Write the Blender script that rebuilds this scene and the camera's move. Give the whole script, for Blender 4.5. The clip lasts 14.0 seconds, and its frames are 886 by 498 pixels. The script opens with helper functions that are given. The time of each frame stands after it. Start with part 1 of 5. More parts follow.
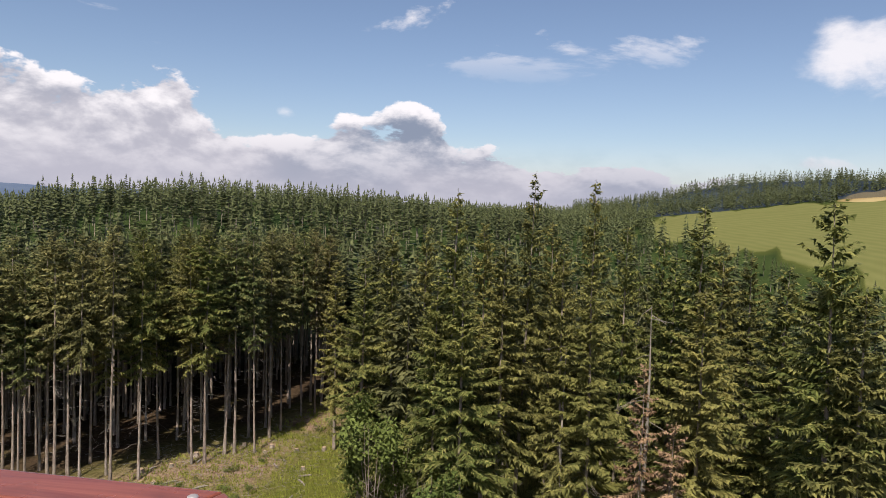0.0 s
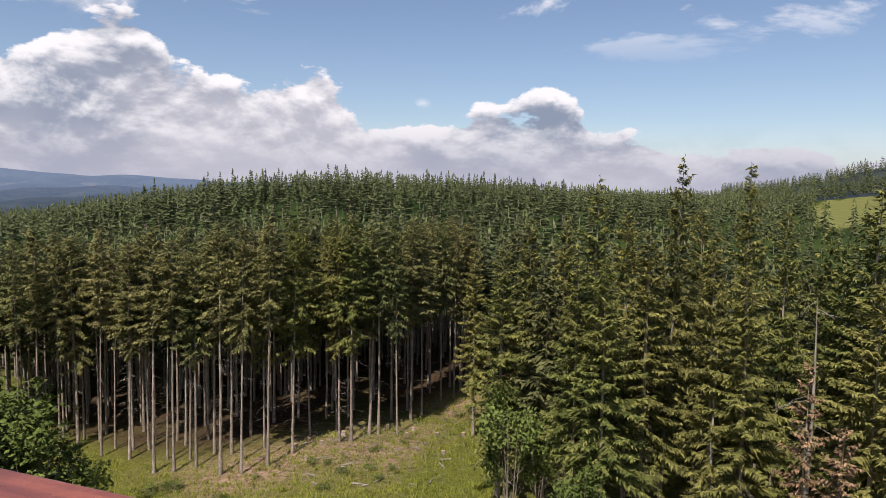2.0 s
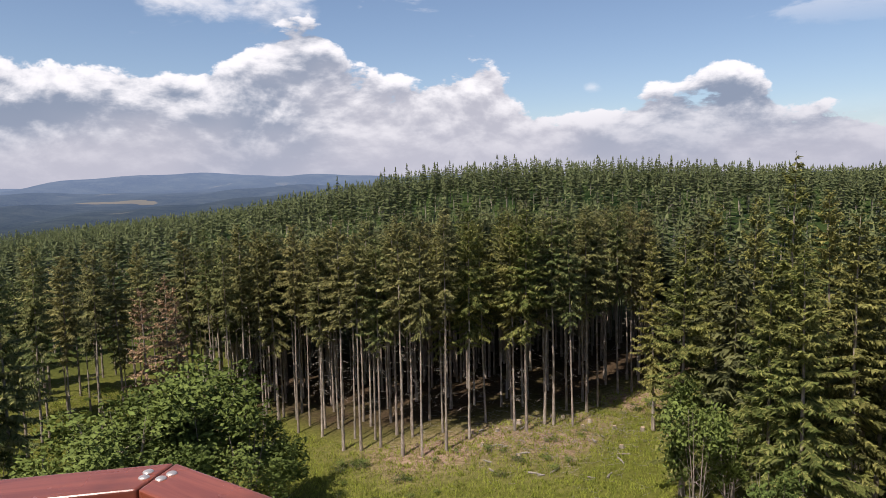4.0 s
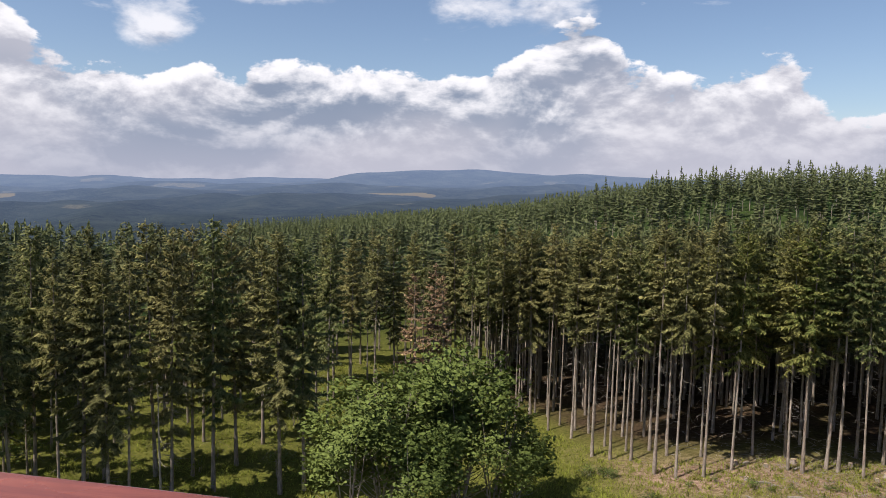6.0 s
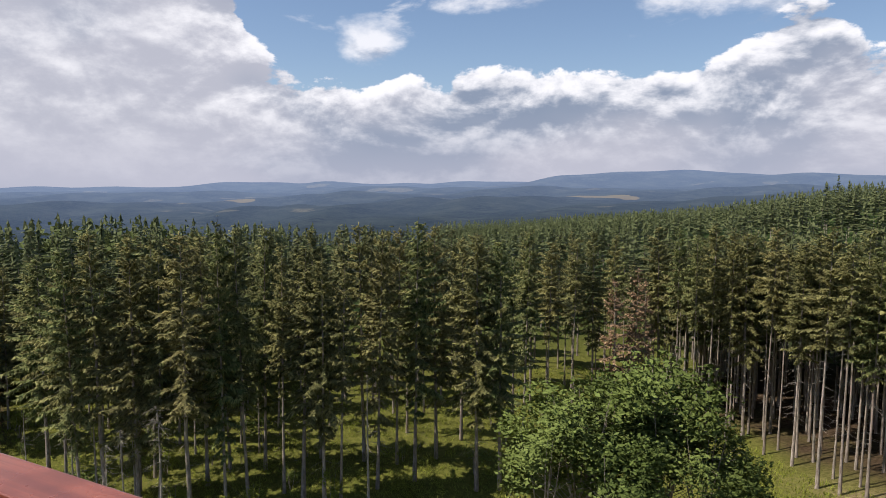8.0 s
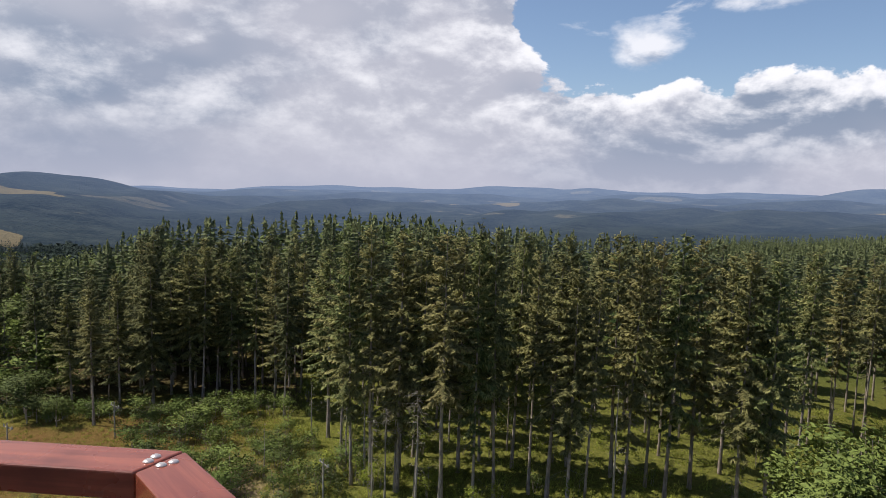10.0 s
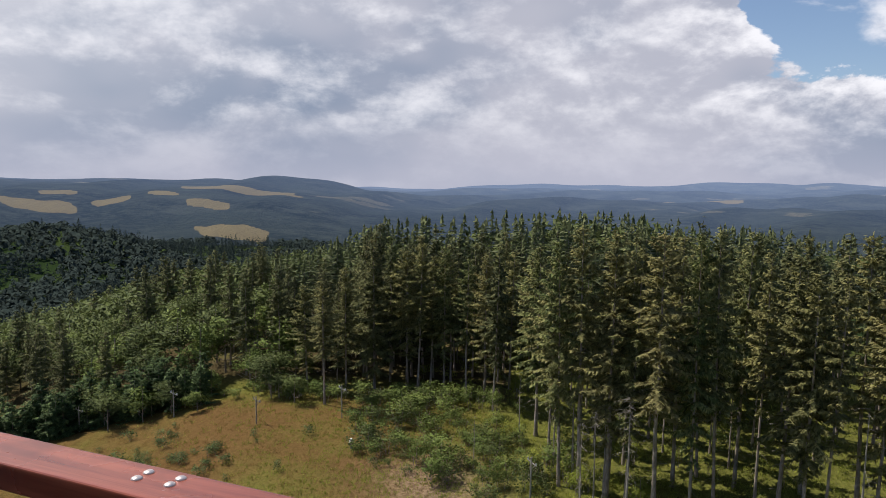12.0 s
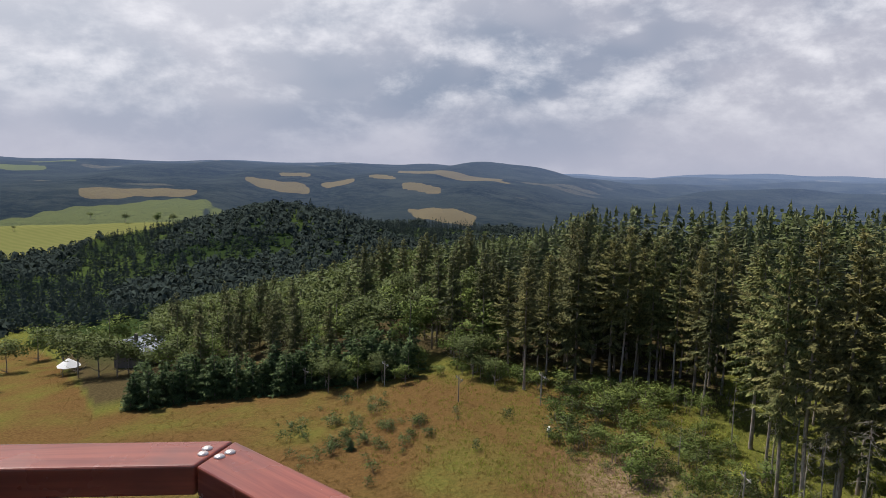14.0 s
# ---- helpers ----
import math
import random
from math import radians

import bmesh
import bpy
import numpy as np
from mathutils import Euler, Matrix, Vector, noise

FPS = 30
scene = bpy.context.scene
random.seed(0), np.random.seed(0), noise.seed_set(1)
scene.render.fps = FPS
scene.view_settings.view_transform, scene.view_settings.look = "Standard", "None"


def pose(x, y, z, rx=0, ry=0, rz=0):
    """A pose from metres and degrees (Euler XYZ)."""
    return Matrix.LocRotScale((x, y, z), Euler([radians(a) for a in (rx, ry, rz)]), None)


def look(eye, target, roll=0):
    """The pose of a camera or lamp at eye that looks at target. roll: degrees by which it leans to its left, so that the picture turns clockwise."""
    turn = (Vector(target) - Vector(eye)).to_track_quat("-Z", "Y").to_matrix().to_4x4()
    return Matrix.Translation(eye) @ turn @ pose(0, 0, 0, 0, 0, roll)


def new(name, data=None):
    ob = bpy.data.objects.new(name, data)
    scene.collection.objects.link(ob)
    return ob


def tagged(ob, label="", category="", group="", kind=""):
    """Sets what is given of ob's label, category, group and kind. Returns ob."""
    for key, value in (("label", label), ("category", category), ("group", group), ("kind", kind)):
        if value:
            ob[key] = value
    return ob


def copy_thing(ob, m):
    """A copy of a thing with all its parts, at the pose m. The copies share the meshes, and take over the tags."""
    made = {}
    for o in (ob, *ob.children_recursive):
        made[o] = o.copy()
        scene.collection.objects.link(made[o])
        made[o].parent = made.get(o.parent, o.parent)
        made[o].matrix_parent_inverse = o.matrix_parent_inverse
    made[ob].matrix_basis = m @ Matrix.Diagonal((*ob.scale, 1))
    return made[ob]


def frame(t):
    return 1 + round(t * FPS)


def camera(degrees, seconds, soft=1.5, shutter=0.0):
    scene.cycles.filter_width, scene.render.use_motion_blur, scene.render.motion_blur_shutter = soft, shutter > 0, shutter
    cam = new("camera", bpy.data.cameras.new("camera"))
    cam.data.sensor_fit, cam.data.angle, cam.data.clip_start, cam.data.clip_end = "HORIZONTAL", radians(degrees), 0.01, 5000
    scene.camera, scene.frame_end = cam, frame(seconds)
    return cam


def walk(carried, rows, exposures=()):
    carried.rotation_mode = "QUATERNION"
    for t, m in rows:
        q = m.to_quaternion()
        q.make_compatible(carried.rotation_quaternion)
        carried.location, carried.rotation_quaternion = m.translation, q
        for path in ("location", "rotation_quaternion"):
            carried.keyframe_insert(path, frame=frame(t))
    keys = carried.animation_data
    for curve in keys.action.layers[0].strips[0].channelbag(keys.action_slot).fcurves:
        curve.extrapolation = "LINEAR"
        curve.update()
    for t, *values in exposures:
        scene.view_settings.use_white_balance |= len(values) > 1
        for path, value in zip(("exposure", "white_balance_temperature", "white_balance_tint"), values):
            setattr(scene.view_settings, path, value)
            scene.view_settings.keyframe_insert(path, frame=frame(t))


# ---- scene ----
cam = camera(66.16, 14.0, soft=0.8)
PATH = [
    (0.0, (1.149, 0.359, 29.999, 86.35, -2.03, 0.87)),
    (0.5, (1.088, 0.406, 29.999, 85.15, -1.67, 2.40)),
    (1.0, (1.019, 0.486, 29.999, 86.14, -0.65, 3.24)),
    (1.5, (0.956, 0.560, 29.999, 85.31, -1.20, 7.37)),
    (2.0, (0.891, 0.638, 29.999, 85.04, -1.04, 12.27)),
    (2.2, (0.863, 0.657, 30.000, 85.26, -0.65, 14.14)),
    (4.3, (0.580, 0.822, 29.997, 83.41, 0.68, 28.89)),
    (4.5, (0.552, 0.841, 29.997, 82.95, 0.10, 31.05)),
    (5.0, (0.457, 0.909, 29.997, 84.40, -0.10, 40.15)),
    (5.5, (0.422, 0.964, 29.996, 85.08, -0.47, 47.45)),
    (6.0, (0.386, 1.023, 29.996, 84.29, -0.79, 48.55)),
    (6.5, (0.350, 1.077, 29.997, 84.32, 0.51, 49.41)),
    (7.0, (0.312, 1.135, 29.997, 83.01, 0.56, 54.18)),
    (7.2, (0.301, 1.150, 29.998, 83.57, 0.88, 57.38)),
    (9.3, (0.180, 1.351, 30.001, 82.35, -1.23, 77.32)),
    (9.5, (0.169, 1.365, 30.002, 82.57, -0.71, 80.98)),
    (10.0, (-0.020, 1.349, 30.002, 84.65, -1.68, 87.10)),
    (10.5, (-0.104, 1.324, 30.002, 83.06, -3.01, 92.03)),
    (11.0, (-0.205, 1.198, 30.002, 83.60, -1.12, 92.05)),
    (11.5, (-0.255, 1.067, 30.002, 82.90, -1.10, 96.12)),
    (12.0, (-0.371, 1.008, 30.004, 84.15, -0.79, 104.46)),
    (12.5, (-0.487, 0.953, 30.004, 84.10, -2.79, 113.76)),
    (13.0, (-0.518, 0.873, 30.005, 82.35, -2.53, 120.20)),
    (13.5, (-0.592, 0.678, 30.005, 83.20, -0.89, 119.54)),
    (14.0, (-0.637, 0.540, 30.004, 82.71, -1.48, 121.69)),
]
walk(cam, [(t, pose(*p)) for t, p in PATH], exposures=[(0.0, 0.26, 6480, 16), (5.0, 0.31, 6380, 14.5), (9.5, 0.30, 6270, 13), (14.0, 0.20, 6260, 13)])


# ---- light ----
SUN_AZ, SUN_EL = 168.0, 55.0       # bearing, counter-clockwise from +y, and height in degrees


def bearing(az, r=1.0):
    """The point at bearing az (degrees, counter-clockwise from +y) and distance r."""
    a = math.radians(az)
    return -math.sin(a) * r, math.cos(a) * r


class Nodes:
    """Short hand for building node trees."""

    def __init__(self, tree):
        self.t = tree

    def n(self, kind, **kw):
        node = self.t.nodes.new(kind)
        for k, v in kw.items():
            if k in ("operation", "blend_type", "data_type", "noise_dimensions", "sky_type", "interpolation", "feature", "attribute_name", "clamp"):
                if k == "operation":
                    node.operation = v
                elif k == "blend_type":
                    node.blend_type = v
                elif k == "data_type":
                    node.data_type = v
                elif k == "attribute_name":
                    node.attribute_name = v
                elif k == "feature":
                    node.feature = v
                elif k == "sky_type":
                    node.sky_type = v
        return node

    def link(self, a, b):
        self.t.links.new(a, b)

    def put(self, v, socket):
        if isinstance(v, (int, float)):
            socket.default_value = v
        elif isinstance(v, tuple):
            socket.default_value = (*v, 1.0) if len(v) == 3 and socket.type == "RGBA" else v
        else:
            self.link(v, socket)

    def math(self, op, a, b=0.0, c=0.0):
        node = self.n("ShaderNodeMath", operation=op)
        for v, s in zip((a, b, c), node.inputs):
            self.put(v, s)
        return node.outputs[0]

    def vmath(self, op, a, b=(0.0, 0.0, 0.0)):
        node = self.n("ShaderNodeVectorMath", operation=op)
        self.put(a, node.inputs[0])
        self.put(b, node.inputs[1])
        return node.outputs["Value"] if op in ("DOT_PRODUCT", "LENGTH", "DISTANCE") else node.outputs[0]

    def mix(self, fac, a, b, blend="MIX"):
        node = self.n("ShaderNodeMix", data_type="RGBA", blend_type=blend)
        self.put(fac, node.inputs[0])
        self.put(a, node.inputs[6])
        self.put(b, node.inputs[7])
        return node.outputs[2]

    def ramp(self, v, lo, hi, a=0.0, b=1.0, smooth=True):
        node = self.n("ShaderNodeMapRange")
        node.interpolation_type = "SMOOTHSTEP" if smooth else "LINEAR"
        for x, s in zip((v, lo, hi, a, b), node.inputs):
            self.put(x, s)
        return node.outputs[0]

    def noise(self, vec, scale, detail=4.0, rough=0.55, distort=0.0):
        node = self.n("ShaderNodeTexNoise")
        if vec is not None:
            self.link(vec, node.inputs["Vector"])
        node.inputs["Scale"].default_value = scale
        node.inputs["Detail"].default_value = detail
        node.inputs["Roughness"].default_value = rough
        node.inputs["Distortion"].default_value = distort
        return node.outputs["Fac"]


def make_world():
    world = bpy.data.worlds.new("sky")
    scene.world = world
    world.use_nodes = True
    t = world.node_tree
    t.nodes.clear()
    g = Nodes(t)
    sky = g.n("ShaderNodeTexSky", sky_type="NISHITA")
    sky.sun_disc = False
    sky.sun_elevation = radians(SUN_EL)
    sx, sy = bearing(SUN_AZ)
    sky.sun_rotation = math.atan2(sx, sy)
    sky.altitude, sky.air_density, sky.dust_density, sky.ozone_density = 700, 1.0, 1.2, 1.0
    coord = g.n("ShaderNodeTexCoord").outputs["Generated"]
    sep = g.n("ShaderNodeSeparateXYZ")
    g.link(coord, sep.inputs[0])
    x, y, z = sep.outputs
    el = g.math("MULTIPLY", g.math("ARCSINE", z), 57.2958)
    az = g.math("MULTIPLY", g.math("ARCTAN2", g.math("MULTIPLY", x, -1.0), y), 57.2958)   # -180 .. 180
    # stretched vector: clouds are wider than high
    flat = g.vmath("MULTIPLY", coord, (1.0, 1.0, 1.9))
    over = g.ramp(az, 74.0, 100.0)
    lift = g.vmath("ADD", flat, (0.0, 0.0, 0.035))
    high = g.vmath("ADD", flat, (0.0, 0.0, 0.06))
    near = g.math("SUBTRACT", 1.0, g.math("MULTIPLY", over, 0.70))
    wide = g.math("MULTIPLY", over, 0.70)
    n1 = g.math("ADD", g.math("MULTIPLY", g.noise(flat, 7.0, 9.0, 0.58, 0.15), near), g.math("MULTIPLY", g.noise(flat, 4.8, 9.0, 0.60, 0.10), wide))
    n2 = g.math("ADD", g.math("MULTIPLY", g.noise(lift, 7.0, 9.0, 0.58, 0.15), near), g.math("MULTIPLY", g.noise(high, 4.8, 9.0, 0.60, 0.10), wide))
    big = g.noise(flat, 2.6, 3.0, 0.5)
    # height of the cumulus tops along the bearing
    curve = g.n("ShaderNodeFloatCurve")
    pts = [(-60, 3.0), (-40, 2.4), (-32, 2.6), (-20, 2.0), (-15, 3.2), (-7, 3.8), (0, 4.8), (3, 7.2), (8, 7.0), (12, 5.6), (16, 5.4), (21, 8.7), (24, 9.3), (29, 7.3), (32, 8.3), (35, 9.4), (38, 11.8), (42, 11.1), (46, 9.4), (49, 8.8), (52, 9.4), (56, 9.1), (59, 9.8), (63, 9.0), (65, 6.5), (67.5, 8.5), (73, 7.6), (77, 8.2), (81, 13.0), (90, 22.0), (180, 26.0)]
    c = curve.mapping.curves[0]
    while len(c.points) < len(pts):
        c.points.new(0.5, 0.5)
    for p, (a, e) in zip(c.points, pts):
        p.location = ((a + 180) / 360, e / 30)
    curve.mapping.update()
    g.link(g.math("DIVIDE", g.math("ADD", az, 180.0), 360.0), curve.inputs["Value"])
    top = g.math("MULTIPLY", curve.outputs[0], 30.0)
    # density: noise pushed by the distance below the top
    below = g.math("SUBTRACT", top, el)
    push = g.math("MULTIPLY", g.math("MINIMUM", g.math("MAXIMUM", below, -9.0), 3.6), 0.075)
    dens = g.math("ADD", g.math("SUBTRACT", n1, 0.50), push)
    cover = g.ramp(dens, 0.0, 0.05)
    # high broken sheet and stray clouds
    stray = g.ramp(g.noise(g.vmath("MULTIPLY", coord, (1.0, 1.0, 2.6)), 4.3, 8.0, 0.6, 0.3), 0.60, 0.70)
    cover = g.math("MAXIMUM", cover, g.math("MULTIPLY", stray, g.ramp(el, 9.0, 16.0, 0.0, 0.85)))
    # single clouds high over the bank: bearing, height, half width, half height
    for a, e, wa, we in ((-32.0, 11.6, 6.2, 3.0), (-28.6, 3.9, 2.6, 0.8), (43.5, 13.6, 6.5, 1.9), (60.0, 14.2, 5.5, 1.2), (71.0, 11.2, 3.0, 2.6), (39.0, 15.5, 5.0, 1.5), (14.0, 7.0, 1.2, 0.7)):
        d = g.math("ADD", g.math("POWER", g.math("ABSOLUTE", g.math("DIVIDE", g.math("SUBTRACT", az, a), wa)), 2.0), g.math("POWER", g.math("ABSOLUTE", g.math("DIVIDE", g.math("SUBTRACT", el, e), we)), 2.0))
        lone = g.math("ADD", g.math("SUBTRACT", n1, 0.50), g.math("MULTIPLY", g.math("SUBTRACT", 0.75, d), 0.17))
        cover = g.math("MAXIMUM", cover, g.ramp(lone, -0.02, 0.22, 0.0, 0.86))
    relief = g.math("SUBTRACT", n1, n2)
    lit = g.ramp(g.math("ADD", g.math("MULTIPLY", relief, 4.2), g.math("MULTIPLY", g.math("SUBTRACT", 0.20, g.math("MULTIPLY", dens, 0.9)), 1.3)), -0.32, 0.56)
    lit = g.math("MULTIPLY", g.math("MULTIPLY", lit, g.ramp(el, 0.5, 7.5, 0.35, 1.0)), g.math("SUBTRACT", 1.0, g.math("MULTIPLY", over, 0.20)))
    shade = g.mix(g.ramp(big, 0.38, 0.62), (0.27, 0.325, 0.42), (0.50, 0.51, 0.57))
    sunward = g.ramp(g.vmath("DOT_PRODUCT", coord, (math.cos(radians(SUN_EL)) * bearing(SUN_AZ)[0], math.cos(radians(SUN_EL)) * bearing(SUN_AZ)[1], math.sin(radians(SUN_EL)))), 0.42, 0.86)
    shade = g.mix(g.math("MULTIPLY", sunward, 0.75), shade, (0.80, 0.815, 0.84))
    cloud = g.mix(lit, shade, (0.98, 0.97, 0.97))
    # haze towards the horizon
    low = g.ramp(el, -1.0, 6.0, 1.0, 0.0)
    hazy = g.mix(g.math("MULTIPLY", low, 0.62), cloud, (0.53, 0.53, 0.61))
    back1 = g.n("ShaderNodeBackground")
    g.link(sky.outputs[0], back1.inputs[0])
    back1.inputs[1].default_value = 0.095
    back2 = g.n("ShaderNodeBackground")
    g.link(hazy, back2.inputs[0])
    back2.inputs[1].default_value = 0.84
    mixs = g.n("ShaderNodeMixShader")
    g.link(g.math("MAXIMUM", cover, g.math("MULTIPLY", low, 0.75)), mixs.inputs[0])
    g.link(back1.outputs[0], mixs.inputs[1])
    g.link(back2.outputs[0], mixs.inputs[2])
    out = g.n("ShaderNodeOutputWorld")
    g.link(mixs.outputs[0], out.inputs[0])


make_world()
sun = new("sun", bpy.data.lights.new("sun", "SUN"))
sun.data.energy, sun.data.angle, sun.data.color = 5.0, radians(0.6), (1.0, 0.93, 0.80)
sx, sy = bearing(SUN_AZ, math.cos(math.radians(SUN_EL)))
sun.matrix_world = look((sx * 200, sy * 200, math.sin(math.radians(SUN_EL)) * 200), (0, 0, 0))


# ---- materials ----
def material(name, build, rough=0.8, metal=0.0, bump=None, trans=0.0, spec=0.3):
    m = bpy.data.materials.new(name)
    m.use_nodes = True
    t = m.node_tree
    t.nodes.clear()
    g = Nodes(t)
    b = g.n("ShaderNodeBsdfPrincipled")
    col, extra = build(g)
    g.put(col, b.inputs["Base Color"])
    g.put(extra.get("rough", rough), b.inputs["Roughness"])
    b.inputs["Metallic"].default_value = metal
    b.inputs["Specular IOR Level"].default_value = spec
    if "bump" in extra:
        n = g.n("ShaderNodeBump")
        n.inputs["Strength"].default_value = extra.get("strength", 0.4)
        n.inputs["Distance"].default_value = extra.get("distance", 0.02)
        g.link(extra["bump"], n.inputs["Height"])
        g.link(n.outputs[0], b.inputs["Normal"])
    out = g.n("ShaderNodeOutputMaterial")
    last = b.outputs[0]
    if trans:
        tr = g.n("ShaderNodeBsdfTranslucent")
        g.put(col, tr.inputs[0])
        mx = g.n("ShaderNodeMixShader")
        mx.inputs[0].default_value = trans
        g.link(last, mx.inputs[1])
        g.link(tr.outputs[0], mx.inputs[2])
        last = mx.outputs[0]
    # emission without a lamp: the haze painted over the far country
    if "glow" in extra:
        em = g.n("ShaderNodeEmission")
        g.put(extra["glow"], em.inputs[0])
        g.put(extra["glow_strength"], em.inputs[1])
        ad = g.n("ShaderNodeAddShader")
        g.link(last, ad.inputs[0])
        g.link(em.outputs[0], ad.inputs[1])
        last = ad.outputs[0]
    g.link(last, out.inputs[0])
    return m


def foliage(name, dark, light, trans=0.2, tint=None, spread=1.0, spec=0.06, dry=None, lumps=0.0):
    def build(g):
        rnd = g.n("ShaderNodeObjectInfo").outputs["Random"]
        geo = g.n("ShaderNodeNewGeometry")
        isl = geo.outputs["Random Per Island"]
        c = g.mix(rnd, dark, light)
        if dry:
            c = g.mix(g.ramp(g.math("FRACT", g.math("MULTIPLY", rnd, 3.77)), 0.50, 1.0, 0.0, 0.42), c, dry)
        if tint:
            c = g.mix(g.ramp(g.math("FRACT", g.math("MULTIPLY", rnd, 7.31)), 0.35, 0.9, 0.0, 0.9), c, tint)
        stand = g.noise(geo.outputs["Position"], 0.11, 2.0)
        c = g.mix(g.ramp(stand, 0.40, 0.70, 0.0, 0.6), c, light)
        c = g.mix(g.ramp(isl, 0.0, 0.45, 0.75 * spread, 0.0, False), c, tuple(v * 0.45 for v in dark))
        c = g.mix(g.ramp(isl, 0.5, 1.0, 0.0, 0.7 * spread, False), c, tuple(min(1, v * 1.55) for v in light))
        big = g.noise(geo.outputs["Position"], 0.5, 3.0)
        c = g.mix(g.ramp(big, 0.45, 0.7, 0.0, 0.4), c, tuple(v * 0.55 for v in dark))
        if lumps:
            leafage = g.noise(geo.outputs["Position"], 1.1, 5.0, 0.75)
            c = g.mix(g.ramp(leafage, 0.42, 0.55, 0.6, 0.0), c, tuple(v * 0.3 for v in dark))
            return c, {"bump": leafage, "strength": 1.0, "distance": lumps}
        return c, {}
    return material(name, build, rough=0.6, trans=trans, spec=spec)


def bark(name, dark, light, scale=6.0):
    def build(g):
        geo = g.n("ShaderNodeNewGeometry")
        p = g.vmath("MULTIPLY", geo.outputs["Position"], (1.0, 1.0, 0.25))
        n = g.noise(p, scale, 6.0, 0.65)
        big = g.noise(geo.outputs["Position"], 0.5, 2.0)
        rnd = g.n("ShaderNodeObjectInfo").outputs["Random"]
        c = g.mix(g.ramp(n, 0.3, 0.7), dark, light)
        c = g.mix(g.ramp(big, 0.4, 0.7, 0.0, 0.4), c, (0.12, 0.13, 0.09))
        c = g.mix(g.math("MULTIPLY", rnd, 0.4), c, dark)
        return c, {"bump": n, "strength": 0.6, "distance": 0.04}
    return material(name, build, rough=0.9)


def ground_build(g):
    """Meadow, dry grass, bare clear-cut soil and far fields by the cover attributes of the ground sheet."""
    pos = g.n("ShaderNodeNewGeometry").outputs["Position"]

    def attr(name):
        return g.n("ShaderNodeAttribute", attribute_name=name).outputs["Fac"]
    fine = g.noise(pos, 2.2, 7.0, 0.72)
    mid = g.noise(pos, 0.055, 7.0, 0.62)
    far = g.noise(pos, 0.012, 5.0, 0.6)
    green = g.mix(g.ramp(fine, 0.3, 0.7), (0.078, 0.088, 0.018), (0.158, 0.156, 0.038))
    ochre = g.mix(g.ramp(fine, 0.3, 0.7), (0.088, 0.052, 0.020), (0.160, 0.096, 0.037))
    soil = g.mix(g.ramp(fine, 0.35, 0.65), (0.15, 0.090, 0.062), (0.38, 0.265, 0.195))
    dry = g.math("MULTIPLY", attr("dry"), g.ramp(mid, 0.27, 0.60))
    c = g.mix(dry, green, ochre)
    c = g.mix(g.math("MULTIPLY", attr("soil"), g.ramp(mid, 0.30, 0.52)), c, soil)
    # brown needle floor, its colour darkened to hold the shade between trunks
    litter = g.mix(g.ramp(fine, 0.3, 0.7), (0.034, 0.024, 0.015), (0.088, 0.060, 0.038))
    c = g.mix(g.math("MULTIPLY", attr("litter"), g.ramp(mid, 0.25, 0.5, 0.55, 1.0)), c, litter)
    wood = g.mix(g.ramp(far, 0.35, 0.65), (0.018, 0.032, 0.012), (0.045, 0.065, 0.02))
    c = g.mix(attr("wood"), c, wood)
    lines = g.n("ShaderNodeTexWave")
    lines.inputs["Scale"].default_value = 0.035
    lines.inputs["Distortion"].default_value = 2.5
    g.link(pos, lines.inputs["Vector"])
    hay = g.mix(g.math("ADD", g.math("MULTIPLY", lines.outputs["Fac"], 0.32), g.math("MULTIPLY", mid, 0.68)), (0.118, 0.128, 0.040), (0.176, 0.174, 0.066))
    c = g.mix(g.ramp(attr("hay"), 0.40, 0.60), c, hay)
    c = g.mix(g.ramp(attr("straw"), 0.40, 0.60), c, g.mix(g.ramp(far, 0.4, 0.6), (0.30, 0.215, 0.095), (0.40, 0.31, 0.15)))
    return c, {"bump": fine, "strength": 0.8, "distance": 0.25}


